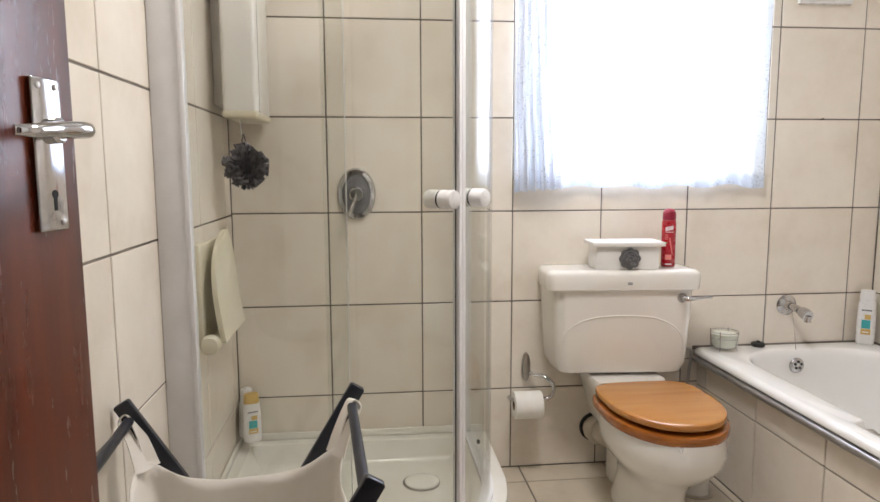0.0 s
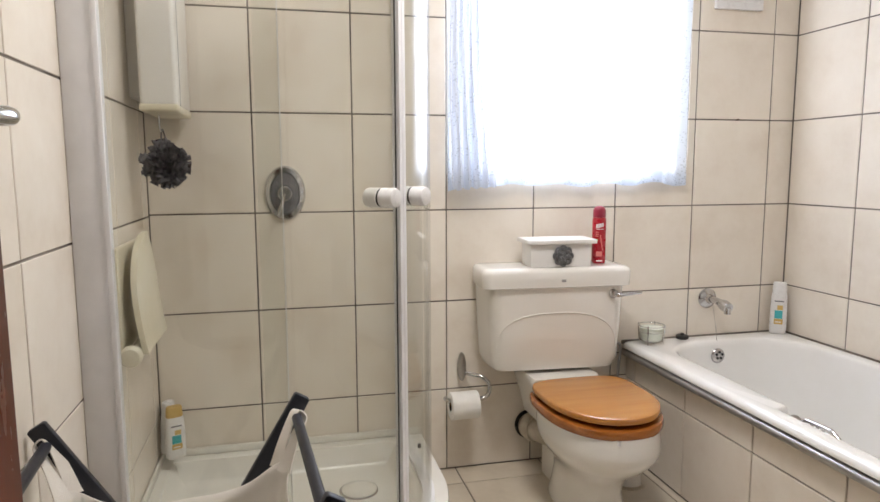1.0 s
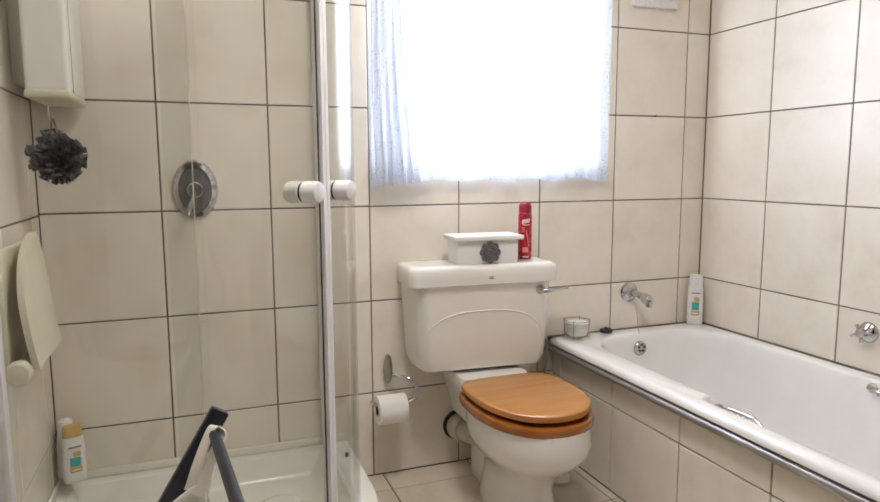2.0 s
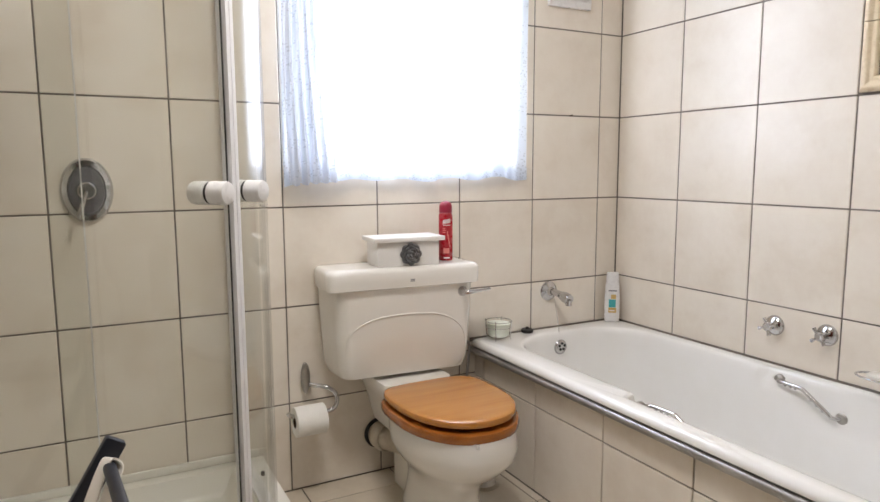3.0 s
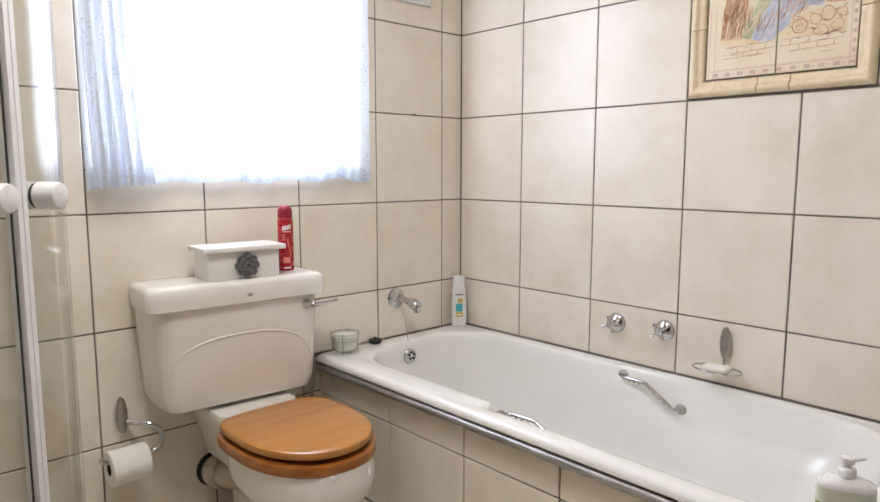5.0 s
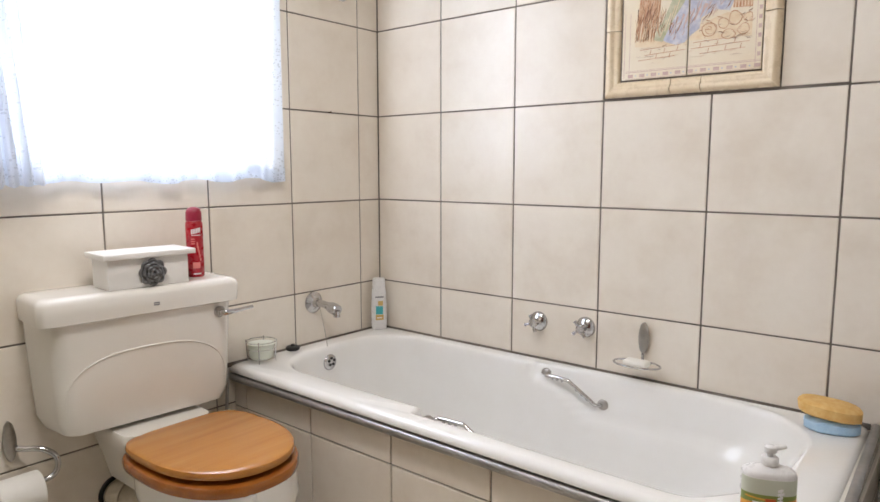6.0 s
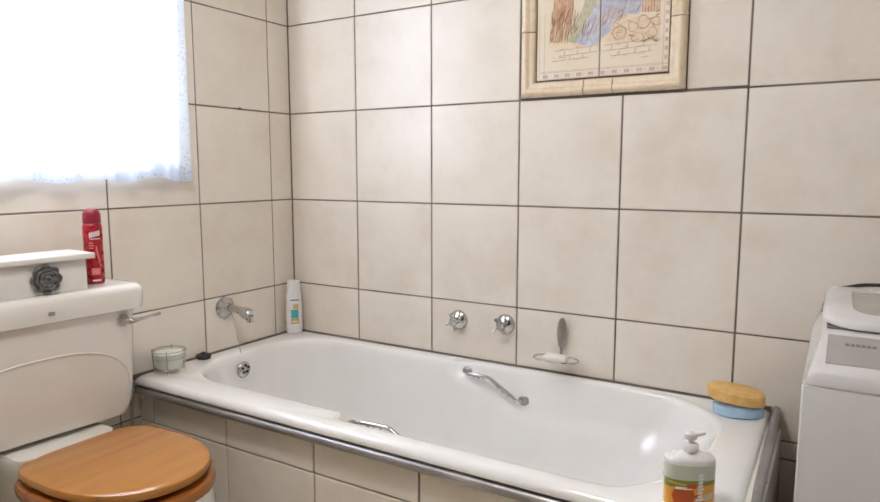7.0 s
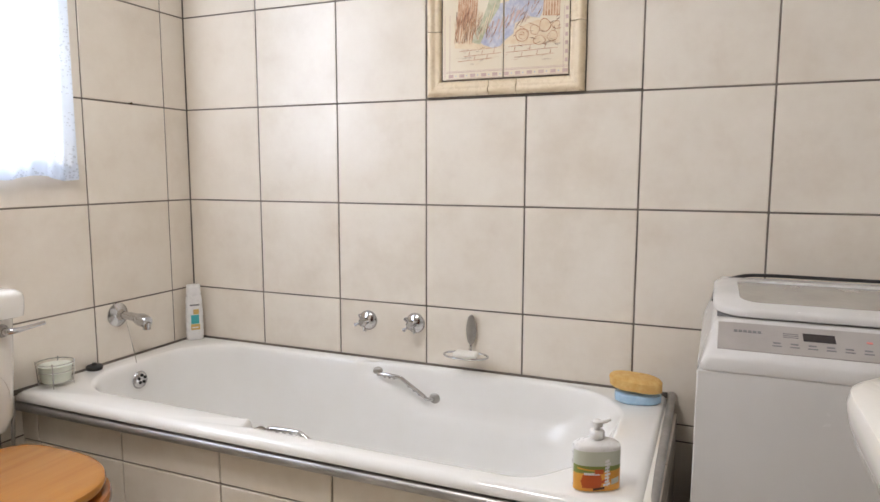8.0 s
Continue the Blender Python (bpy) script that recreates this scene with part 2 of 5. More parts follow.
def loft(rings, close=True, cap0=True, cap1=True, bm=None):
    bm = bm or bmesh.new()
    rows = [[bm.verts.new(p) for p in r] for r in rings]
    n = len(rows[0])
    for a, b in zip(rows, rows[1:]):
        for i in range(n if close else n - 1):
            j = (i + 1) % n
            bm.faces.new((a[i], a[j], b[j], b[i]))
    if cap0:
        bm.faces.new(rows[0][::-1])
    if cap1:
        bm.faces.new(rows[-1])
    return bm


def lathe(profile, n=24, cap0=True, cap1=True):
    """Turned round z: rows of (radius, z)."""
    return loft([[(r * math.cos(2 * math.pi * i / n), r * math.sin(2 * math.pi * i / n), z) for i in range(n)] for r, z in profile], cap0=cap0, cap1=cap1)


def rounded(hx, hy, r, n=6, cx=0.0, cy=0.0):
    out = []
    r = min(r, hx - 1e-4, hy - 1e-4)
    for k, (sx, sy) in enumerate(((1, 1), (-1, 1), (-1, -1), (1, -1))):
        for i in range(n + 1):
            a = math.pi / 2 * (k + i / n)
            out.append((cx + sx * (hx - r) + r * math.cos(a), cy + sy * (hy - r) + r * math.sin(a)))
    return out


def smooth_path(pts, steps=6):
    p = [Vector(q) for q in pts]
    out = []
    for i in range(len(p) - 1):
        a, b, c, d = p[max(i - 1, 0)], p[i], p[i + 1], p[min(i + 2, len(p) - 1)]
        for k in range(steps):
            t = k / steps
            out.append(0.5 * ((2 * b) + (c - a) * t + (2 * a - 5 * b + 4 * c - d) * t * t + (3 * b - a - 3 * c + d) * t ** 3))
    out.append(p[-1])
    return out


def tube(pts, r, n=10, closed=False, bm=None):
    """A round bar along the points; r a number or a function of 0..1."""
    pts = [Vector(p) for p in pts]
    rings = []
    up = Vector((0, 0, 1))
    for i, p in enumerate(pts):
        d = (pts[(i + 1) % len(pts)] - pts[i - 1]) if closed else (pts[min(i + 1, len(pts) - 1)] - pts[max(i - 1, 0)])
        d.normalize()
        if abs(d.dot(up)) > 0.97:
            up = Vector((1, 0, 0)) if abs(d.x) < 0.9 else Vector((0, 1, 0))
        s = d.cross(up).normalized()
        up = s.cross(d).normalized()
        q = r(i / max(len(pts) - 1, 1)) if callable(r) else r
        rings.append([p + q * (math.cos(2 * math.pi * k / n) * s + math.sin(2 * math.pi * k / n) * up) for k in range(n)])
    if closed:
        rings.append(rings[0])
        b = loft(rings, cap0=False, cap1=False, bm=bm)
        bmesh.ops.remove_doubles(b, verts=b.verts[:], dist=1e-6)
        return b
    return loft(rings, bm=bm)


def moved(bm, m):
    bmesh.ops.transform(bm, matrix=m, verts=bm.verts[:])
    return bm


def prism(outline, y0, y1, bevel=0.0):
    """An outline in x, z, drawn out from y0 to y1."""
    bm = loft([[(x, y0, z) for x, z in outline], [(x, y1, z) for x, z in outline]])
    if bevel:
        bmesh.ops.recalc_face_normals(bm, faces=bm.faces)
        bmesh.ops.bevel(bm, geom=bm.edges[:], offset=bevel, segments=2, profile=0.5, affect="EDGES")
    return bm

# ---- the room ----
T = 0.333
JOINT = 0.0046
ROWS_Z = [0.0] + [2.93 * T + k * T for k in range(-2, 5)] + [2.42]
BACK = -2.42
SX, SY = -2.436, 0.0


def cells(us, vs, holes):
    """Rectangles of a grid, less the holes."""
    for u0, u1 in zip(us, us[1:]):
        for v0, v1 in zip(vs, vs[1:]):
            todo = [(u0, u1, v0, v1)]
            for a0, a1, b0, b1 in holes:
                nxt = []
                for p0, p1, q0, q1 in todo:
                    if p1 <= a0 or p0 >= a1 or q1 <= b0 or q0 >= b1:
                        nxt.append((p0, p1, q0, q1))
                        continue
                    if q0 < b0:
                        nxt.append((p0, p1, q0, b0))
                    if q1 > b1:
                        nxt.append((p0, p1, b1, q1))
                    m0, m1 = max(q0, b0), min(q1, b1)
                    if p0 < a0:
                        nxt.append((p0, a0, m0, m1))
                    if p1 > a1:
                        nxt.append((a1, p1, m0, m1))
                todo = nxt
            for c in todo:
                if c[1] - c[0] > 0.012 and c[3] - c[2] > 0.012:
                    yield c


TILE_MESHES = {}


def lay_tiles(parent, turn, us, vs, holes, spot, material=TILE):
    """Tiles as parts of a wall; spot(u, v) gives the middle of a tile's face."""
    for u0, u1, v0, v1 in cells(us, vs, holes):
        w, h = round(u1 - u0 - JOINT, 3), round(v1 - v0 - JOINT, 3)
        key = (w, h, material.name)
        if key not in TILE_MESHES:
            TILE_MESHES[key] = mesh_of(box(-w / 2, w / 2, 0, 0.008, -h / 2, h / 2, 0.0014, 1), material, False, "tile")
        ob = new("tile", TILE_MESHES[key])
        ob.parent = parent
        wob = Matrix.Rotation(random.uniform(-0.0012, 0.0012), 4, "Z") @ Matrix.Rotation(random.uniform(-0.0012, 0.0012), 4, "X")
        ob.matrix_basis = Matrix.Translation(spot((u0 + u1) / 2, (v0 + v1) / 2)) @ turn @ wob


def wall_with_holes(name, label, us, vs, holes, to_world, material):
    """A thick wall in blocks round its openings."""
    bm = bmesh.new()
    for u0, u1, v0, v1 in cells(us, vs, holes):
        x0, x1, y0, y1 = to_world(u0, u1)
        box(x0, x1, y0, y1, v0, v1, bm=bm)
    bmesh.ops.remove_doubles(bm, verts=bm.verts[:], dist=1e-5)
    ob = part(name, bm, material, None, label, smooth=False)
    return tagged(ob, category="wall", kind="structure")


G = 0.0025
WINDOW = (-1.4385, -0.478, 1.098, 2.06)
wall_north = wall_with_holes("wall_north", "window wall clad in cream glazed tiles with dark grout", [-2.58, -1.9, -0.9, 0.15], [-0.1, 1.2, 2.5], [WINDOW],
                             lambda a, b: (a, b, G, 0.16), GROUT)
wall_east = wall_with_holes("wall_east", "bath-side wall clad in cream glazed tiles with dark grout", [-2.58, 0.0], [-0.1, 2.5], [],
                            lambda a, b: (G, 0.15, a, b), GROUT)
wall_west = wall_with_holes("wall_west", "cream tiled wall beside the shower and the door", [-2.58, 0.0], [-0.1, 2.5], [],
                            lambda a, b: (-2.58, SX - G, a, b), GROUT)
wall_south = wall_with_holes("wall_south", "plain plastered wall with the door opening", [SX, -1.0, 0.0], [-0.1, 2.5], [(-2.405, -1.60, -0.1, 2.04)],
                             lambda a, b: (a, b, BACK - 0.12, BACK), PLASTER)
lay_tiles(wall_north, Matrix(), [SX, -2.103, -1.772, -1.4405, -1.108, -0.776, -0.443, -0.1085, 0.0], ROWS_Z, [WINDOW, (-0.70, 0.0, 0.0, 0.40)], lambda u, v: (u, 0.0, v))
lay_tiles(wall_east, pose(0, 0, 0, 0, 0, -90), [BACK, -2.311, -1.978, -1.643, -1.310, -0.983, -0.654, -0.327, 0.0], ROWS_Z, [(-1.4845, -0.9905, 1.312, 2.004), (-1.70, 0.0, 0.0, 0.36)],
          lambda u, v: (0.0, u, v))
lay_tiles(wall_west, pose(0, 0, 0, 0, 0, 90), [BACK] + [-0.090 - i * T for i in range(6, -1, -1)] + [0.0], [0.0] + [z - 0.005 for z in ROWS_Z[1:-1]] + [2.42], [], lambda u, v: (SX, u, v))

floor = tagged(part("floor", box(-2.58, 0.15, -3.9, 0.16, -0.12, -0.003), GROUT, None, "grouted floor under cream floor tiles", smooth=False), category="floor", kind="structure")
FX = [SX] + [-1.408 + k * T for k in range(-3, 3)] + [-0.71]
FY = [BACK] + [-0.125 - k * T for k in range(6, -1, -1)] + [0.0]
lay_tiles(floor, pose(0, 0, 0, -90), FX, FY, [], lambda u, v: (u, v, 0.0), FLOOR_TILE)
tagged(part("ceiling", box(-2.58, 0.15, -3.9, 0.16, 2.42, 2.52), PLASTER, None, "plain white painted ceiling", smooth=False), category="ceiling", kind="structure")
# passage outside the door
for nm, b in (("wall_passage_west", (-2.70, -2.58, -3.9, BACK - 0.12)), ("wall_passage_east", (-1.30, -1.18, -3.9, BACK - 0.12)), ("wall_passage_end", (-2.70, -1.18, -4.0, -3.9))):
    tagged(part(nm, box(*b, -0.1, 2.52), PLASTER, None, "plain cream painted passage wall", smooth=False), category="wall", kind="structure")
# made-up fitting round the added fill light, out of view
cl = thing("ceiling_light", "added round white ceiling fitting that holds the fill light", "ceiling light", pose(-1.46, -1.02, 0))
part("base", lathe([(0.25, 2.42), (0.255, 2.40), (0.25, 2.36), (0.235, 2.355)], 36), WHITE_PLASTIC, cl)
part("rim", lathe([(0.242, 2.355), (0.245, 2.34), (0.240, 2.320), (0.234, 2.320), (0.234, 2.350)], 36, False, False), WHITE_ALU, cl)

new("tile", mesh_of(box(-0.4755, -0.4455, 0.0002, 0.008, 1.0950, 1.1010), TILE, False, "tile")).parent = wall_north

# window with reveal, frame and panes
win = thing("window_1", "white-framed window behind a lace curtain", "window", kind="structure")
wx0, wx1, wz0, wz1 = WINDOW
part("window_sill", box(wx0, wx1, 0.006, 0.15, wz0, wz0 + 0.012, 0.002), TILE, win)
for nm, b in (("reveal", (wx0, wx0 + 0.008, 0.004, 0.15, wz0 + 0.012, wz1)), ("reveal", (wx1 - 0.008, wx1, 0.004, 0.15, wz0 + 0.012, wz1)), ("lintel", (wx0, wx1, 0.004, 0.15, wz1 - 0.008, wz1))):
    part(nm, box(*b, 0.001), PLASTER, win)
for a, b, c, d in ((wx0 + 0.008, wx1 - 0.008, wz0 + 0.012, wz0 + 0.055), (wx0 + 0.008, wx1 - 0.008, wz1 - 0.05, wz1 - 0.008), (wx0 + 0.008, wx0 + 0.05, wz0 + 0.055, wz1 - 0.05),
                   (wx1 - 0.05, wx1 - 0.008, wz0 + 0.055, wz1 - 0.05), (-0.996, -0.961, wz0 + 0.055, wz1 - 0.05)):
    part("window_frame", box(a, b, 0.075, 0.115, c, d, 0.004), WHITE_ALU, win)
for a, b in ((wx0 + 0.05, -0.996), (-0.961, wx1 - 0.05)):
    pane = part("pane", box(a, b, 0.093, 0.097, wz0 + 0.055, wz1 - 0.05), GLASS, win)
    pane.visible_shadow = False
bd = tagged(part("backdrop", box(-9, 7, 5.0, 5.05, -2, 8), GLOW, None, "bright hazy daylight outside the window", smooth=False), category="daylight", kind="structure")


# ---- curtain ----
def curtain():
    c = thing("lace_curtain", "white lace curtain with a scalloped hem over the window", "curtain")
    bm = bmesh.new()
    nx, nz = 220, 60
    rows = []
    for j in range(nz + 1):
        v = j / nz
        row = []
        for i in range(nx + 1):
            u = i / nx
            fold = 0.010 * math.sin(u * 46 + 2.0 * math.sin(u * 9)) + 0.006 * math.sin(u * 103 + 1.3 + 0.8 * v) + 0.006 * noise.noise((u * 14, v * 2.0, 3.0))
            fold *= (0.55 + 0.45 * v) * (1 + 0.8 * max(0, 1 - u * 4))
            edge = 0.005 * math.sin(u * 30 + 1.0) + 0.008 * noise.noise((u * 9, 0.3, 7.7)) - 0.022 * max(0, 1 - u * 14)
            z = 2.075 - v * (2.075 - 1.062 - edge * v)
            x = -1.438 + u * 0.941 + 0.004 * math.sin(v * 5 + u * 20) + 0.010 * v * (0.5 - u) * 0.3
            row.append(bm.verts.new((x, -0.030 + fold, z)))
        rows.append(row)
    for a, b in zip(rows, rows[1:]):
        for i in range(nx):
            bm.faces.new((a[i], a[i + 1], b[i + 1], b[i]))
    part("lace_panel", bm, CURTAIN, c)
    # hem: a second layer along the lower edge
    bm = bmesh.new()
    rows = []
    for j in range(5):
        v = 0.955 + 0.045 * j / 4
        row = []
        for i in range(nx + 1):
            u = i / nx
            fold = 0.010 * math.sin(u * 46 + 2.0 * math.sin(u * 9)) + 0.006 * math.sin(u * 103 + 1.3 + 0.8 * v) + 0.006 * noise.noise((u * 14, v * 2.0, 3.0))
            fold *= (0.55 + 0.45 * v) * (1 + 0.8 * max(0, 1 - u * 4))
            edge = 0.005 * math.sin(u * 30 + 1.0) + 0.008 * noise.noise((u * 9, 0.3, 7.7)) - 0.022 * max(0, 1 - u * 14)
            z = 2.075 - v * (2.075 - 1.062 - edge * v)
            x = -1.438 + u * 0.941 + 0.004 * math.sin(v * 5 + u * 20) + 0.010 * v * (0.5 - u) * 0.3
            row.append(bm.verts.new((x, -0.0325 + fold, z)))
        rows.append(row)
    for a, b in zip(rows, rows[1:]):
        for i in range(nx):
            bm.faces.new((a[i], a[i + 1], b[i + 1], b[i]))
    part("hem", bm, CURTAIN, c)
    # the near end is gathered into deep folds
    bm = bmesh.new()
    rows = []
    for j in range(41):
        v = j / 40
        row = []
        for i in range(91):
            u = i / 90
            fold = 0.016 * math.sin(u * 31 + 1.2 * math.sin(5 * v)) + 0.006 * math.sin(u * 74 + 3 * v)
            x = -1.440 + u * (0.105 + 0.055 * v) + 0.004 * math.sin(v * 7)
            z = 2.072 - v * (2.072 - 1.050 - 0.012 * u - 0.006 * math.sin(u * 31))
            row.append(bm.verts.new((x, -0.064 + fold * (0.5 + 0.5 * v), z)))
        rows.append(row)
    for a, b in zip(rows, rows[1:]):
        for i in range(90):
            bm.faces.new((a[i], a[i + 1], b[i + 1], b[i]))
    part("gathered_end", bm, CURTAIN_DENSE, c, "gathered lace end with embroidered sprays")
    part("curtain_rod", tube([(-1.48, -0.03, 2.075), (-0.46, -0.03, 2.075)], 0.006, 10), WHITE_ALU, c)
    for x in (-1.47, -0.47):
        part("rod_bracket", box(x - 0.006, x + 0.006, -0.03, 0.001, 2.068, 2.082, 0.002), WHITE_ALU, c)


curtain()


def vent():
    c = thing("wall_vent", "small white louvred vent cover on the tiled wall", "vent")
    part("frame", box(-0.385, -0.179, -0.016, 0.001, 1.724, 1.925, 0.003), WHITE_PLASTIC, c)
    for i in range(7):
        part("slat", moved(box(-0.085, 0.085, -0.003, 0.003, -0.010, 0.010, 0.001), pose(-0.282, -0.017, 1.757 + i * 0.022, 35)), WHITE_PLASTIC, c)


vent()


# ---- bath ----
def dense(hx, hy, r, n, cx, cy):
    """n points, evenly spread, on a rectangle with round corners."""
    r = min(r, hx - 1e-3, hy - 1e-3)
    sx, sy, q = 2 * (hx - r), 2 * (hy - r), math.pi * r / 2
    segs = [(sx, 0), (q, 1), (sy, 2), (q, 3), (sx, 4), (q, 5), (sy, 6), (q, 7)]
    total = sum(s[0] for s in segs)
    out = []
    for i in range(n):
        d = total * i / n
        for ln, k in segs:
            if d <= ln:
                break
            d -= ln
        f = d / ln if ln else 0
        ax, ay = hx - r, hy - r
        if k == 0:
            p = (ax - 2 * ax * f, hy)
        elif k == 2:
            p = (-hx, ay - 2 * ay * f)
        elif k == 4:
            p = (-ax + 2 * ax * f, -hy)
        elif k == 6:
            p = (hx, -ay + 2 * ay * f)
        else:
            c = {1: (-ax, ay, 90), 3: (-ax, -ay, 180), 5: (ax, -ay, 270), 7: (ax, ay, 0)}[k]
            a = radians(c[2] + 90 * f)
            p = (c[0] + r * math.cos(a), c[1] + r * math.sin(a))
        out.append((cx + p[0], cy + p[1]))
    return out


def ease(a, b, x):
    t = min(max((x - a) / (b - a), 0), 1)
    return t * t * (3 - 2 * t)


def ledge(y):
    return 0.475 - 0.075 * ease(-0.750, -0.785, y) - 0.100 * ease(-0.84, -1.05, y) + 0.02 * ease(-1.2, -1.6, y)


RIM = 0.445


def bathtub():
    tub = thing("bathtub", "white enamelled bath with grip recesses, set in a tiled surround", "bathtub")
    n = 280
    rings = []
    for inset, z in ((0.020, 0.4155), (0.008, 0.417), (0.001, 0.422), (0.0, 0.429), (0.004, 0.438), (0.012, 0.4445), (0.022, 0.4465)):
        rings.append([(x, y, z) for x, y in dense(0.3665 - inset, 0.872 - inset, 0.02, n, -0.3685, -0.874)])
    levels = [(0.444, 0.0, 0.0, 0.0), (0.442, 0.006, 0.006, 0.006), (0.434, 0.011, 0.012, 0.012), (0.42, 0.014, 0.015, 0.02), (0.40, 0.017, 0.018, 0.03), (0.38, 0.019, 0.02, 0.04),
              (0.36, 0.021, 0.022, 0.05), (0.34, 0.024, 0.024, 0.06), (0.32, 0.026, 0.026, 0.075), (0.30, 0.029, 0.03, 0.09), (0.27, 0.033, 0.034, 0.11), (0.23, 0.039, 0.04, 0.14),
              (0.18, 0.048, 0.05, 0.18), (0.14, 0.06, 0.062, 0.21), (0.11, 0.08, 0.085, 0.25), (0.095, 0.105, 0.115, 0.29), (0.088, 0.14, 0.16, 0.34)]
    for z, side, tap, foot in levels:
        hx = 0.2925 - side
        y1, y0 = -0.070 - tap, -1.655 + foot
        ring = []
        for x, y in dense(hx, (y1 - y0) / 2, 0.20 - 0.2 * side, n, -0.344, (y0 + y1) / 2):
            push = (0.044 if x < -0.34 else 0.016) * ease(ledge(y) - 0.014, ledge(y) + 0.014, z) * ease(-1.64, -1.50, y) if y < -0.73 else 0.0
            k = min(max((abs(x + 0.344) / hx - 0.75) / 0.2, 0), 1)
            ring.append((x + math.copysign(push * k, x + 0.344), y, z))
        rings.append(ring)
    part("tub_shell", loft(rings, cap0=False), ENAMEL, tub, at=pose(0, 0, 0.004))
    part("sealant", box(-0.0045, -0.0005, -1.745, -0.004, 0.436, 0.4520, 0.0008, 1), GROUT, tub, "darkened sealant line along the tiles")
    part("sealant", box(-0.733, -0.0005, -0.0040, -0.0005, 0.436, 0.4518, 0.0008, 1), GROUT, tub, "darkened sealant line along the tiles")
    part("overflow", moved(lathe([(0.0, 0.010), (0.012, 0.011), (0.024, 0.008), (0.029, 0.003), (0.030, 0.0)], 28, cap0=False), pose(-0.365, -0.0945, 0.388, 90)), CHROME, tub, "round chrome overflow with slots")
    hole = tub.children[-1]
    for k in range(5):
        a = 2 * math.pi * k / 5 + 0.3
        part("slot", moved(lathe([(0.0052, 0.0), (0.0052, 0.0125)], 12), pose(-0.365, -0.0945, 0.388, 90) @ pose(0.013 * math.cos(a), 0.013 * math.sin(a), 0)), DARK_GAP, hole)
    part("waste", moved(lathe([(0.033, 0.0), (0.033, 0.002), (0.026, 0.003), (0.02, 0.001)], 24), pose(-0.345, -0.36, 0.0885)), CHROME, tub)
    far = [(-0.046, -0.829, 0.411), (-0.075, -0.841, 0.417), (-0.083, -0.861, 0.421), (-0.085, -0.924, 0.419), (-0.085, -0.939, 0.412), (-0.085, -1.006, 0.371), (-0.08, -1.023, 0.357), (-0.05, -1.038, 0.352)]
    near = [(-0.630, -0.798, 0.410), (-0.608, -0.800, 0.414), (-0.599, -0.815, 0.4165), (-0.598, -0.888, 0.4185), (-0.598, -0.902, 0.414), (-0.598, -0.985, 0.370), (-0.603, -1.005, 0.358), (-0.628, -1.020, 0.353)]
    for sgn, p in ((1, far), (-1, near)):
        rail = part("grip_rail", tube(smooth_path(p, 6), 0.0062, 12), CHROME, tub, "bent chrome grip rail")
        for x, yy, zz in (p[0], p[-1]):
            part("end_plate", moved(lathe([(0.022, -0.004 if sgn > 0 else -0.045), (0.022, 0.004), (0.018, 0.009), (0.010, 0.011)], 24), pose(x, yy, zz, 0, -90 * sgn)), SATIN, rail)
        for k in range(6):
            q = k / 5
            u, v = (Vector(p[2]), Vector(p[3])) if q < 0.5 else (Vector(p[4]), Vector(p[5]))
            at = u.lerp(v, 0.15 + 0.7 * (q * 2 % 1.0 if q < 1 else 1.0))
            part("finger_stud", moved(lathe([(0.003, 0.0), (0.0048, 0.003), (0.0035, 0.008)], 10), pose(at.x, at.y, at.z - 0.0105)), CHROME, rail)
    return tub


bathtub()


def surround():
    s = thing("bath_surround", "tiled bath panel with a grey metal edge trim under the rim", "bath panel", kind="structure")
    part("panel_core", box(-0.7015, -0.66, -1.764, -0.002, 0.0, 0.395), GROUT, s, smooth=False)
    part("end_core", box(-0.66, -0.004, -1.7645, -1.72, 0.0, 0.395), GROUT, s, smooth=False)
    lay_tiles(s, pose(0, 0, 0, 0, 0, -90), [-1.77, -1.72, -1.388, -1.060, -0.731, -0.397, -0.068, 0.0], [0.0, 0.30, 0.398], [], lambda u, v: (-0.71, u, v))
    lay_tiles(s, Matrix(), [-0.70, -0.37, -0.004], [0.0, 0.30, 0.398], [], lambda u, v: (u, -1.773, v))
    part("edge_trim", tube([(-0.7265, -0.001, 0.4065), (-0.7265, -1.778, 0.4065)], 0.0125, 14), TRIM, s, "grey metal quarter-round trim")
    part("edge_trim", tube([(-0.727, -1.764, 0.424), (-0.004, -1.758, 0.446)], 0.0105, 12), TRIM, s, "grey metal quarter-round trim")
    part("end_ledge", box(-0.715, -0.003, -1.768, -1.742, 0.405, 0.436, 0.004), CERAMIC, s)


surround()


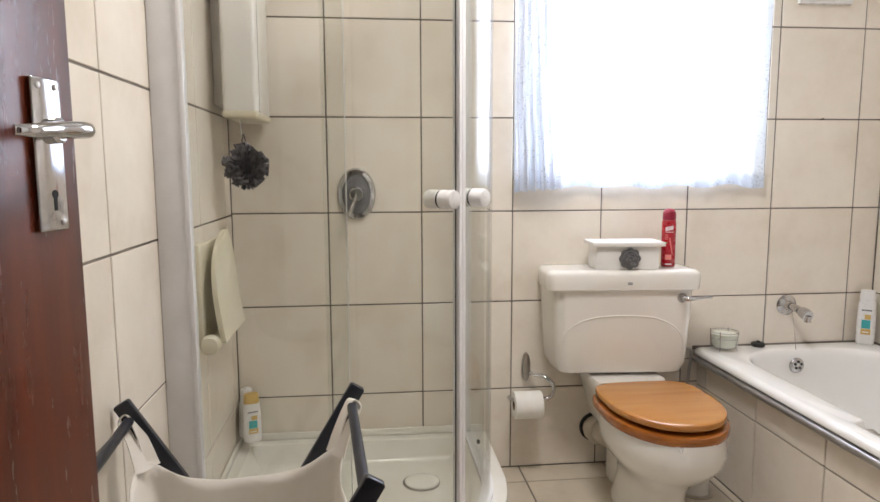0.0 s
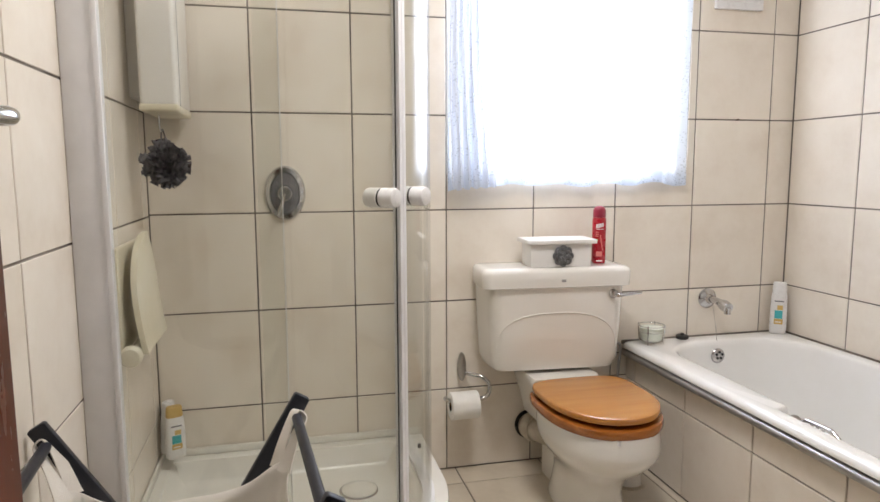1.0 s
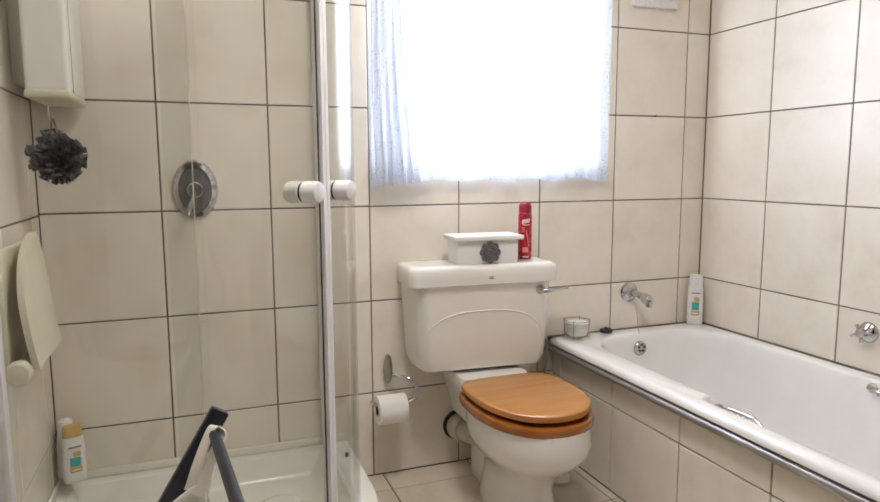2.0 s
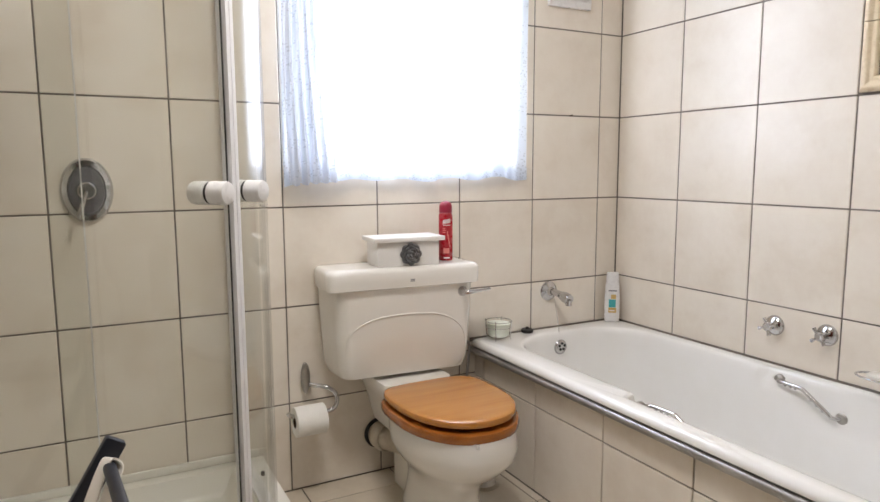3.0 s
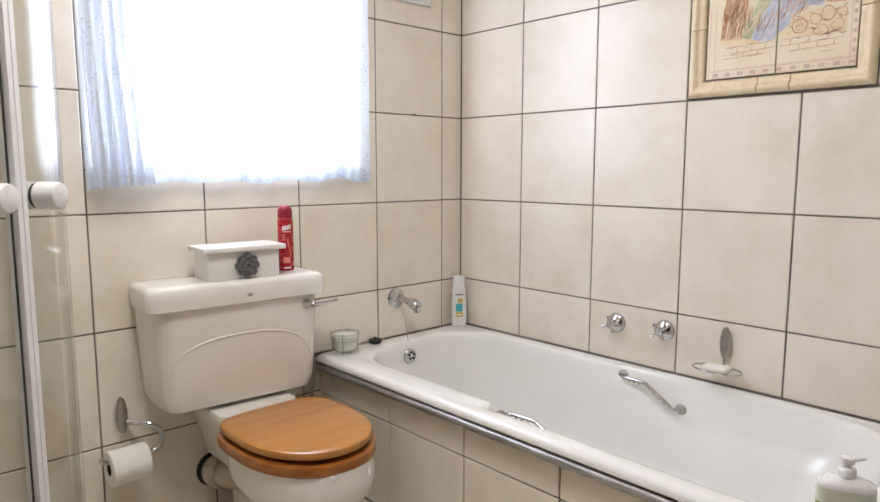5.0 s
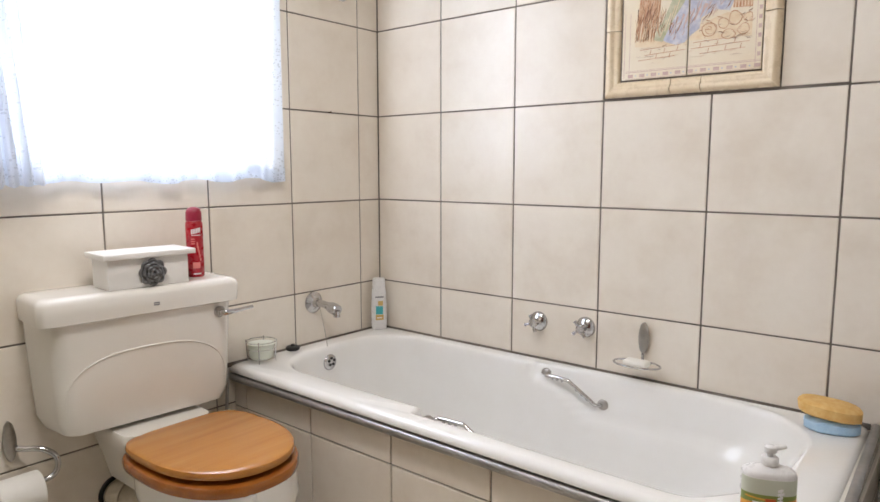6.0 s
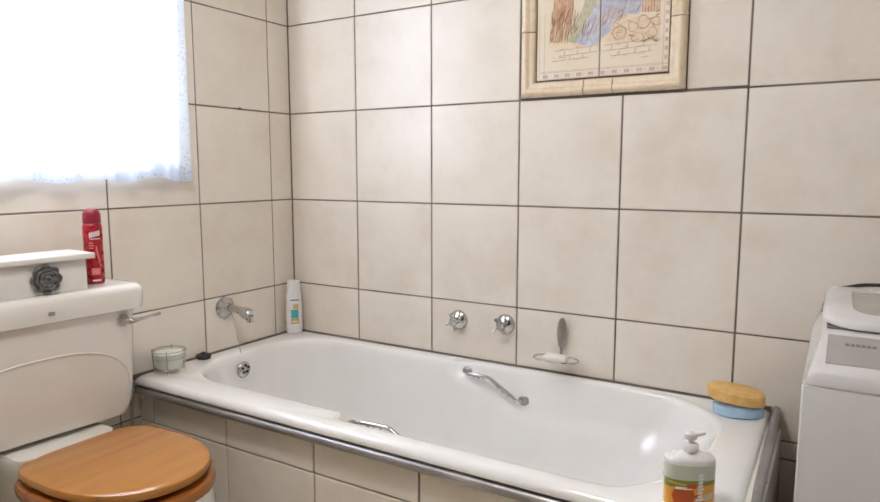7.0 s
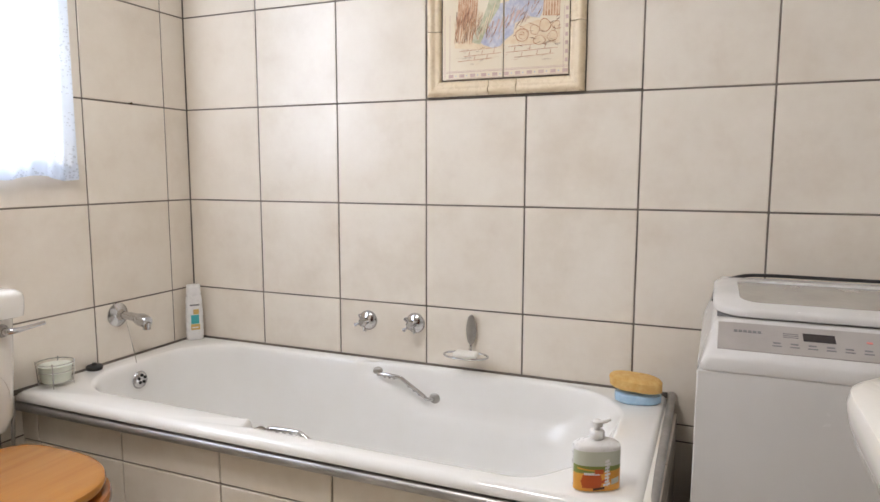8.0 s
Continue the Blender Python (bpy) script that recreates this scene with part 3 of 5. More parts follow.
def bath_spout():
    s = thing("bath_spout", "chrome wall-mounted bath spout with a plug chain", "bath tap")
    part("flange", moved(lathe([(0.040, 0.0), (0.040, 0.004), (0.033, 0.010), (0.018, 0.016), (0.013, 0.03)], 28), pose(-0.358, 0.0, 0.601, 90)), CHROME, s)
    p = smooth_path([(-0.358, -0.01, 0.601), (-0.358, -0.055, 0.601), (-0.358, -0.10, 0.594), (-0.358, -0.135, 0.586)], 5)
    part("spout", tube(p, lambda t: 0.0135 + 0.0085 * ease(0.45, 0.75, t) - 0.002 * ease(0.85, 1, t), 16), CHROME, s)
    part("outlet", moved(lathe([(0.013, 0.0), (0.013, 0.022)], 16), pose(-0.358, -0.130, 0.563)), CHROME, s)
    pts = [(-0.351 - 0.012 * t, -0.028 - 0.085 * t + 0.02 * t * t, 0.585 - 0.205 * t) for t in [i / 30 for i in range(31)]]
    part("chain", tube(pts, lambda t: 0.0006 + 0.0005 * (math.sin(t * 180) > 0), 6), CHROME, s)


bath_spout()


def tap_knob(y, z, turn, label):
    s = thing("tap_knob", label, "tap", pose(0, y, z, 0, -90, 0), group="bath taps")
    part("flange", lathe([(0.034, 0.0), (0.034, 0.003), (0.030, 0.009), (0.020, 0.014), (0.012, 0.018), (0.011, 0.034), (0.014, 0.036), (0.014, 0.046), (0.008, 0.052)], 28), CHROME, s)
    for k in range(4):
        a = turn + 90 * k
        part("spoke", moved(tube([(0.008, 0, 0.043), (0.020, 0, 0.044), (0.030, 0, 0.044)], lambda t: 0.0045 + 0.002 * ease(0.6, 1, t), 10), pose(0, 0, 0, 0, 0, a)), CHROME, s)
    return s


tap_knob(-0.766, 0.577, 20, "chrome cross-head bath tap on a round flange")
tap_knob(-0.944, 0.583, 38, "chrome cross-head bath tap turned a little")


def leaf_plate(length, width, thick):
    """The tapered oval plate of the wire holders, hanging along z."""
    rings = []
    for i in range(13):
        t = i / 12
        w = width * (0.25 + 0.75 * math.sin(math.pi * min(t * 0.86 + 0.08, 1)) ** 0.8) * (1 if 0 < i < 12 else 0.5)
        rings.append([(w / 2 * math.cos(a), -thick / 2 + thick / 2 * math.sin(a), (t - 0.5) * length) for a in [2 * math.pi * k / 14 for k in range(14)]])
    return loft(rings)


def soap_dish():
    s = thing("soap_dish", "wire soap dish on an oval nickel wall plate", "soap dish", pose(0, -1.146, 0.0, 0, 0, -90))
    part("wall_plate", moved(leaf_plate(0.095, 0.034, 0.016), pose(0, -0.006, 0.582)), SATIN, s)
    part("arm", tube(smooth_path([(0.0, -0.010, 0.5590), (0.0, -0.016, 0.5340), (0.0, -0.018, 0.5160), (0.0, -0.022, 0.5110)], 5), 0.004, 10), CHROME, s)
    ring = [(0.072 * math.cos(a), -0.062 + 0.042 * math.sin(a), 0.5100) for a in [2 * math.pi * k / 48 for k in range(48)]]
    part("ring", tube(ring, 0.0032, 8, closed=True), CHROME, s)
    for x in (-0.03, 0.03):
        part("cross_wire", tube([(x, -0.024, 0.5095), (x, -0.062, 0.5000), (x, -0.100, 0.5095)], 0.0022, 8), CHROME, s)
    b = box(-0.038, 0.038, -0.085, -0.040, 0.504, 0.523, 0.009, 4)
    ob = part("soap_bar", moved(b, pose(0, -1.146, 0.0, 0, 0, -90)), SOAP, None, "worn white soap bar lying in the wire dish")
    tagged(ob, category="soap")


soap_dish()


# ---- toilet ----
def superellipse(cx, cy, a, front, back, n=40, p=2.3, q=2.3):
    """An egg outline: half width a, reach towards -y front, towards +y back."""
    out = []
    for i in range(n):
        t = 2 * math.pi * i / n
        c, s = math.cos(t), math.sin(t)
        e = q if s > 0 else p
        x = a * math.copysign(abs(c) ** (2 / e), c)
        y = (back if s > 0 else front) * math.copysign(abs(s) ** (2 / e), s)
        out.append((cx + x, cy + y))
    return out


TX = -1.084  # cistern
PX = -1.062  # pan and seat
TURN = pose(TX, -0.10, 0, 0, 0, -4) @ pose(-TX, 0.10, 0)
SEAT = 0.375


def toilet():
    w = thing("toilet", "white close-coupled toilet with a varnished pine seat and lid", "toilet")
    rings = []
    for z, a, f, b, cy in ((0.0, 0.105, 0.19, 0.17, -0.36), (0.02, 0.104, 0.188, 0.168, -0.36), (0.05, 0.096, 0.175, 0.16, -0.36), (0.10, 0.090, 0.165, 0.15, -0.36), (0.135, 0.094, 0.17, 0.15, -0.365), (0.17, 0.110, 0.185, 0.15, -0.375),
                           (0.205, 0.142, 0.225, 0.16, -0.39), (0.235, 0.161, 0.247, 0.17, -0.40), (0.26, 0.172, 0.262, 0.18, -0.405), (0.29, 0.177, 0.267, 0.18, -0.405), (0.325, 0.176, 0.265, 0.18, -0.40), (SEAT - 0.031, 0.174, 0.263, 0.18, -0.40)):
        rings.append([(x, y, z) for x, y in superellipse(PX + 0.016, cy, a - 0.003, f, b, 44, 2.2, 2.8)])
    part("bowl", loft(rings), CERAMIC, w)
    part("rear_shelf", moved(loft([[(x, y, z) for x, y in rounded(hx, 0.122, 0.03, 5)] for hx, z in ((0.080, 0.22), (0.100, 0.30), (0.116, 0.345), (0.128, 0.388), (0.123, 0.400))]), pose(PX - 0.004, -0.126, 0)), CERAMIC, w)
    part("trap_outlet", moved(loft([[(x, y, z) for x, y in rounded(0.07, 0.09, 0.03, 5)] for z in (0.0, 0.10, 0.20, 0.26)]), pose(PX + 0.03, -0.17, 0)), CERAMIC, w)
    # cistern
    body = []
    for z, hx, y0, r in ((0.408, 0.192, -0.164, 0.03), (0.414, 0.214, -0.178, 0.034), (0.45, 0.228, -0.186, 0.034), (0.55, 0.234, -0.190, 0.036), (0.65, 0.238, -0.193, 0.034), (0.722, 0.240, -0.195, 0.034)):
        body.append([(TX + 0.008 + (x - TX) * (1 + 0.13 * (y - y0) / 0.18), y, z) for x, y in rounded(hx, (-0.012 - y0) / 2, r, 6, TX, (y0 - 0.012) / 2)])
    cistern = part("cistern", moved(loft(body), TURN), CERAMIC, w)
    pts = []
    for i in range(41):
        a = math.pi * i / 40
        x = 0.218 * math.copysign(abs(math.cos(a)) ** 0.75, math.cos(a))
        z = 0.492 + 0.128 * math.sin(a) ** 0.8
        pts.append((TX + 0.002 + x, -0.1880 - 0.0035 * (z - 0.5) / 0.1, z))
    part("arch_relief", moved(tube(pts, lambda t: 0.0008 + 0.0019 * math.sin(math.pi * t), 10), TURN), CERAMIC, cistern)
    lid = []
    for z, i in ((0.710, 0.010), (0.713, 0.002), (0.735, 0.0), (0.763, 0.0), (0.773, 0.004), (0.779, 0.014), (0.7795, 0.04)):
        lid.append([(x, y, z) for x, y in rounded(0.270 - i, 0.101 - i, 0.03, 6, TX + 0.002, -0.108)])
    top = part("cistern_lid", moved(loft(lid), TURN), CERAMIC, w)
    for i in range(2):
        part("maker_mark", moved(box(TX + 0.010, TX + 0.026, -0.2100, -0.2085, 0.732 + i * 0.005, 0.7352 + i * 0.005), TURN), GREY_INK, top, smooth=False)
    part("flush_lever", tube(smooth_path([(TX + 0.206, -0.195, 0.683), (TX + 0.206, -0.218, 0.683), (TX + 0.218, -0.228, 0.684), (TX + 0.245, -0.231, 0.686), (TX + 0.295, -0.230, 0.690)], 5), lambda t: 0.0085 - 0.0035 * ease(0.3, 1, t), 12), CHROME, w, at=TURN)
    part("lever_boss", moved(lathe([(0.017, 0.0), (0.017, 0.006), (0.012, 0.012), (0.010, 0.02)], 20), pose(TX + 0.206, -0.192, 0.683, 90)), CHROME, w, at=TURN)
    # seat and lid

    def slab(z0, z1, a, f, b, r, tilt):
        rr = []
        for inset, z in ((r, z0), (r * 0.3, z0 + r * 0.3), (0, z0 + r), (0, z1 - r), (r * 0.3, z1 - r * 0.3), (r, z1), (r * 2.5, z1 + 0.001)):
            rr.append([(x, y, z) for x, y in superellipse(0, 0, a - inset, f - inset, b - inset, 56, 2.15, 4.2)])
        return moved(loft(rr), pose(PX + 0.016, -0.405, 0) @ Matrix.Translation((0, 0.2, SEAT)) @ Matrix.Rotation(radians(tilt), 4, "X") @ Matrix.Translation((0, -0.2, -SEAT)))
    part("seat_ring", slab(SEAT - 0.036, SEAT - 0.005, 0.187, 0.259, 0.182, 0.009, 0), PINE_DARK, w, "varnished pine seat ring")
    part("seat_lid", slab(SEAT + 0.002, SEAT + 0.024, 0.178, 0.249, 0.178, 0.008, -0.7), PINE, w, "varnished pine lid")
    for x in (-0.08, 0.08):
        part("hinge", tube([(PX + x - 0.02, -0.205, SEAT + 0.002), (PX + x + 0.02, -0.205, SEAT + 0.002)], 0.009, 12), CHROME, w)
    part("bumper", moved(lathe([(0.006, 0), (0.006, 0.012)], 10), pose(PX - 0.03, -0.655, SEAT - 0.045)), WHITE_PLASTIC, w)


toilet()


def plumbing():
    p = thing("waste_pipe", "cream plastic waste pipe with a grey collar behind the toilet", "pipe")
    part("pipe", tube([(-1.055, -0.235, 0.160), (-1.088, -0.13, 0.155), (-1.112, -0.05, 0.148), (-1.117, -0.009, 0.147)], 0.044, 24), PIPE, p)
    part("collar", tube([(-1.107, -0.064, 0.149), (-1.111, -0.052, 0.148), (-1.116, -0.020, 0.147)], lambda t: 0.0505 + 0.002 * math.sin(math.pi * t), 28), PIPE, p, "aged grey rubber collar")
    part("seal_ring", moved(lathe([(0.045, 0.0), (0.056, 0.0), (0.056, 0.006), (0.045, 0.008)], 28, False, False), pose(-1.117, -0.001, 0.147, 90)), BLACK_RUBBER, p)
    h = thing("flush_hose", "thin grey supply pipe beside the cistern", "pipe")
    part("hose", tube(smooth_path([(-0.815, -0.05, 0.46), (-0.775, -0.03, 0.452), (-0.752, -0.03, 0.435), (-0.760, -0.035, 0.36), (-0.775, -0.04, 0.20), (-0.785, -0.04, 0.0)], 6), 0.0055, 10), TRIM, h)
    b = thing("floor_pipe", "short white pipe stub rising from the floor beside the toilet", "pipe", pose(-0.836, -0.268, 0))
    part("stub", lathe([(0.046, 0.0), (0.047, 0.004), (0.044, 0.012), (0.044, 0.120), (0.048, 0.124), (0.048, 0.158), (0.044, 0.162)], 28), CERAMIC, b)
    part("floor_flange", lathe([(0.060, 0.0), (0.060, 0.003), (0.050, 0.006)], 28), PIPE, b)


plumbing()


def roll_holder():
    s = thing("toilet_roll_holder", "curved nickel toilet roll holder on an oval wall plate", "roll holder")
    part("wall_plate", moved(leaf_plate(0.105, 0.034, 0.016), pose(-1.387, -0.006, 0.396)), SATIN, s)
    part("arm", tube(smooth_path([(-1.378, -0.010, 0.372), (-1.36, -0.03, 0.371), (-1.325, -0.055, 0.366), (-1.300, -0.072, 0.343), (-1.300, -0.076, 0.312), (-1.318, -0.076, 0.293), (-1.36, -0.076, 0.290), (-1.43, -0.076, 0.290), (-1.457, -0.076, 0.295), (-1.466, -0.076, 0.306)], 6), 0.0075, 12), CHROME, s)
    part("boss", moved(lathe([(0.012, 0), (0.012, 0.008), (0.009, 0.012)], 18), pose(-1.378, -0.004, 0.372, 90)), SATIN, s)
    r = thing("toilet_roll", "white toilet paper roll hanging on the curved holder", "toilet roll")
    part("paper", moved(lathe([(0.019, 0.0), (0.048, 0.0), (0.050, 0.002), (0.050, 0.100), (0.048, 0.102), (0.019, 0.102)], 36, False, False), pose(-1.446, -0.076, 0.271, 0, 90)), PAPER, r)
    part("core", moved(lathe([(0.0192, 0.001), (0.0192, 0.099), (0.0175, 0.099), (0.0175, 0.001)], 28, False, False), pose(-1.446, -0.076, 0.271, 0, 90)), CARD, r)


roll_holder()


# ---- shower ----

def quadrant(s, r, start=0.0, n=24):
    """From the west wall round to the north wall: flat, quarter circle, flat."""
    c = s - r
    pts = [(SX + start, SY - s), (SX + c, SY - s)]
    pts += [(SX + c + r * math.sin(math.pi / 2 * i / n), SY - c - r * math.cos(math.pi / 2 * i / n)) for i in range(1, n)]
    return pts + [(SX + s, SY - c), (SX + s, SY - start)]


def ribbon(pts, half, z0, z1, closed_ends=True):
    """A curved upright sheet of thickness 2 * half along points of the plan."""
    v = [Vector((*p, 0)) for p in pts]
    out, inn = [], []
    for i, p in enumerate(v):
        d = (v[min(i + 1, len(v) - 1)] - v[max(i - 1, 0)]).normalized()
        s = Vector((d.y, -d.x, 0))
        out.append(p + s * half), inn.append(p - s * half)
    bm = bmesh.new()
    rows = [[bm.verts.new((q.x, q.y, z)) for q in line] for line, z in ((out, z0), (out, z1), (inn, z1), (inn, z0))]
    for a in range(4):
        r0, r1 = rows[a], rows[(a + 1) % 4]
        for i in range(len(v) - 1):
            bm.faces.new((r0[i], r0[i + 1], r1[i + 1], r1[i]))
    bm.faces.new([r[0] for r in rows]), bm.faces.new([r[-1] for r in rows][::-1])
    return bm


def shower_tray():
    t = thing("shower_tray", "cream-white quadrant shower tray with a round waste", "shower tray")
    rings = []
    for s, r, z, w in ((0.90, 0.55, 0.0, 0.003), (0.90, 0.55, 0.138, 0.003), (0.897, 0.547, 0.147, 0.003), (0.888, 0.54, 0.150, 0.003), (0.815, 0.47, 0.150, 0.030), (0.80, 0.455, 0.146, 0.042),
                       (0.788, 0.445, 0.130, 0.050), (0.765, 0.43, 0.090, 0.066), (0.74, 0.41, 0.074, 0.09), (0.66, 0.36, 0.068, 0.15)):
        q = quadrant(s, r, w, 24)
        rings.append([(x, y, z) for x, y in q] + [(SX + w, SY - w, z)])
    part("basin", loft(rings), TRAY, t)
    part("upstand", box(SX + 0.001, SX + 0.885, -0.012, -0.001, 0.15, 0.178, 0.005), TRAY, t)
    part("upstand", box(SX + 0.001, SX + 0.012, -0.86, -0.013, 0.15, 0.178, 0.005), TRAY, t)
    d = part("waste_cover", moved(lathe([(0.058, 0.0), (0.058, 0.006), (0.052, 0.011), (0.02, 0.013), (0.0, 0.013)], 32, cap1=False), pose(-1.795, -0.228, 0.069)), TRAY, t, "round domed white waste cover")
    part("waste_ring", moved(lathe([(0.066, 0.0), (0.066, 0.002), (0.059, 0.003)], 32), pose(-1.795, -0.228, 0.0685)), CHROME, t)


shower_tray()


def shower_screen():
    s = thing("shower_enclosure", "curved clear-glass shower enclosure with white frame and round knobs", "shower screen")
    top = 1.95
    s0, r0 = 0.83, 0.44
    full = quadrant(s0, r0, 0.05, 36)
    part("rail", ribbon(quadrant(s0, r0, 0.0, 36), 0.018, 0.150, 0.166), WHITE_ALU, s)
    part("rail", ribbon(quadrant(s0, r0, 0.0, 36), 0.018, top, top + 0.04), WHITE_ALU, s)
    # fixed panes along the walls and curved doors
    part("fixed_pane", ribbon([(SX + 0.065, SY - s0 + 0.022), (-2.012, SY - s0 + 0.022)], 0.003, 0.166, top), GLASS, s)
    part("fixed_pane", ribbon([(SX + s0 - 0.010, -0.40), (SX + s0 - 0.010, SY - 0.04)], 0.003, 0.166, top), GLASS, s)
    # white strip stands in for light caught along the glass edge
    part("pane_edge", box(-2.0125, -2.0100, SY - s0 + 0.018, SY - s0 + 0.026, 0.166, top), WHITE_PLASTIC, s)
    c = s0 - r0
    for a0, a1 in ((-2.0, 42.4), (47.0, 92.0)):
        pts = []
        for i in range(19):
            a = radians(a0 + (a1 - a0) * i / 18)
            pts.append((SX + c + (r0 + 0.006) * math.sin(a), SY - c - (r0 + 0.006) * math.cos(a)))
        door = part("curved_door", ribbon(pts, 0.003, 0.170, top), GLASS, s)
        e = 43.75 if a0 < 0 else 45.4
        prof = [(SX + c + (r0 + 0.006) * math.sin(radians(e + k)), SY - c - (r0 + 0.006) * math.cos(radians(e + k))) for k in (-0.72, 0, 0.72)]
        part("door_profile", ribbon(prof, 0.011, 0.168, top), WHITE_ALU, door)
        if a0 < 0:
            prof = [(SX + c + (r0 + 0.006) * math.sin(radians(e - 1.0 + k)), SY - c - (r0 + 0.006) * math.cos(radians(e - 1.0 + k))) for k in (-0.12, 0.12)]
            part("black_seal", ribbon(prof, 0.0014, 0.168, top), BLACK_RUBBER, door)
        k = 36.2 if a0 < 0 else 52.6
        m = Matrix.Translation((SX + c + (r0 + 0.006) * math.sin(radians(k)), SY - c - (r0 + 0.006) * math.cos(radians(k)), 1.054)) @ Matrix.Rotation(radians(45 - 90), 4, "Z") @ Matrix.Rotation(radians(90), 4, "Y")
        for side in (1, -1):
            part("knob", moved(lathe([(0.022, 0.0025), (0.024, 0.004), (0.024, 0.036), (0.022, 0.041), (0.015, 0.043), (0.0, 0.0432)], 28, cap1=False), m @ (Matrix() if side > 0 else pose(0, 0, 0, 180))), WHITE_PLASTIC, door)
        part("knob_washer", moved(lathe([(0.0222, -0.0026), (0.0222, 0.0026)], 24), m), BLACK_RUBBER, door)
    part("wall_profile", box(SX + 0.0005, SX + 0.073, SY - s0 + 0.014, SY - s0 + 0.046, 0.168, top, 0.003), WHITE_ALU, s)
    part("wall_profile_lip", box(SX + 0.064, SX + 0.075, SY - s0 + 0.009, SY - s0 + 0.0135, 0.168, top, 0.002), WHITE_ALU, s)
    part("wall_profile", box(SX + s0 - 0.022, SX + s0 + 0.006, -0.05, -0.0005, 0.168, top, 0.003), WHITE_ALU, s)
    # small black block beside the curved glass
    part("bottom_guide", box(-1.654, -1.645, -0.518, -0.509, 0.322, 0.334, 0.002), BLACK_RUBBER, s)


shower_screen()


# darker grey metal than the chrome, for the mixer's inset
DARK_STEEL = mottled("grey_inset_steel", (0.24, 0.24, 0.26), (0.34, 0.34, 0.36), 0.35, 30.0, metal=0.8)


def shower_valve():
    s = thing("shower_mixer", "oval chrome shower mixer plate with a single lever", "shower valve")

    def oval(a, b, y, n=36):
        return [(a * math.cos(2 * math.pi * i / n), y, b * math.sin(2 * math.pi * i / n)) for i in range(n)]
    at = pose(-2.003, 0.0, 1.042)
    part("plate", moved(loft([oval(0.068, 0.092, 0.0), oval(0.068, 0.092, -0.006), oval(0.062, 0.086, -0.014), oval(0.050, 0.072, -0.016), oval(0.046, 0.068, -0.010)]), at), CHROME, s)
    part("inset", moved(loft([oval(0.046, 0.068, -0.009), oval(0.044, 0.066, -0.0115)]), at), DARK_STEEL, s)
    part("cartridge", moved(lathe([(0.027, 0.008), (0.027, 0.030), (0.024, 0.034), (0.024, 0.046), (0.020, 0.050)], 28), at @ pose(0, 0, 0, 90)), CHROME, s)
    part("lever", moved(tube([(0, -0.045, 0.0), (-0.006, -0.052, -0.02), (-0.018, -0.058, -0.055), (-0.024, -0.060, -0.075)], lambda t: 0.005 + 0.0035 * t, 12), at), CHROME, s)


shower_valve()


def heater():
    s = thing("water_heater", "tall cream-white water heater box on the shower wall", "water heater")
    part("back_plate", box(-2.4355, -2.388, -0.190, -0.065, 1.33, 1.93, 0.004), HEATER_WHITE, s)
    part("casing", box(-2.389, -2.288, -0.300, -0.030, 1.296, 1.95, 0.014, 4), HEATER_WHITE, s)
    part("lower_cap", box(-2.391, -2.286, -0.303, -0.027, 1.283, 1.305, 0.008, 3), CREAM_PLASTIC, s)
    part("seam", box(-2.2892, -2.2872, -0.250, -0.247, 1.302, 1.93), GREY_INK, s, smooth=False)
    part("hook", tube(smooth_path([(-2.350, -0.235, 1.280), (-2.350, -0.235, 1.245), (-2.346, -0.235, 1.232), (-2.340, -0.235, 1.238)], 5), 0.0022, 8), CHROME, s)


heater()


def loofah():
    s = thing("bath_puff", "dark grey netting bath puff hanging under the heater", "bath puff")
    bm = bmesh.new()
    rnd = random.Random(7)
    for k in range(260):
        d = Vector((rnd.gauss(0, 1), rnd.gauss(0, 1), rnd.gauss(0, 1))).normalized()
        t = d.cross(Vector((rnd.gauss(0, 1), rnd.gauss(0, 1), rnd.gauss(0, 1)))).normalized()
        b = d.cross(t)
        w, r0, r1 = rnd.uniform(0.008, 0.017), rnd.uniform(0.012, 0.03), rnd.uniform(0.044, 0.066) * (1 + 0.35 * noise.noise(d * 2.3 + Vector((5, 1, 2))))
        n = 9
        rows = []
        for j in range(4):
            f = j / 3
            r = r0 + (r1 - r0) * f
            row = []
            for i in range(n):
                u = i / (n - 1) - 0.5
                row.append(bm.verts.new(d * r + t * (u * 2 * w * (0.35 + f)) + b * (0.009 * f * math.sin(u * 17 + k) + 0.004 * rnd.uniform(-1, 1))))
            rows.append(row)
        for a, c in zip(rows, rows[1:]):
            for i in range(n - 1):
                bm.faces.new((a[i], a[i + 1], c[i + 1], c[i]))
    ob = part("netting", moved(bm, pose(-2.338, -0.235, 1.134)), MESH_GREY, s)
    part("loop", tube(smooth_path([(-2.340, -0.235, 1.18), (-2.347, -0.235, 1.21), (-2.343, -0.235, 1.238), (-2.336, -0.235, 1.21), (-2.338, -0.235, 1.18)], 5), 0.002, 8), MESH_GREY, s)


loofah()


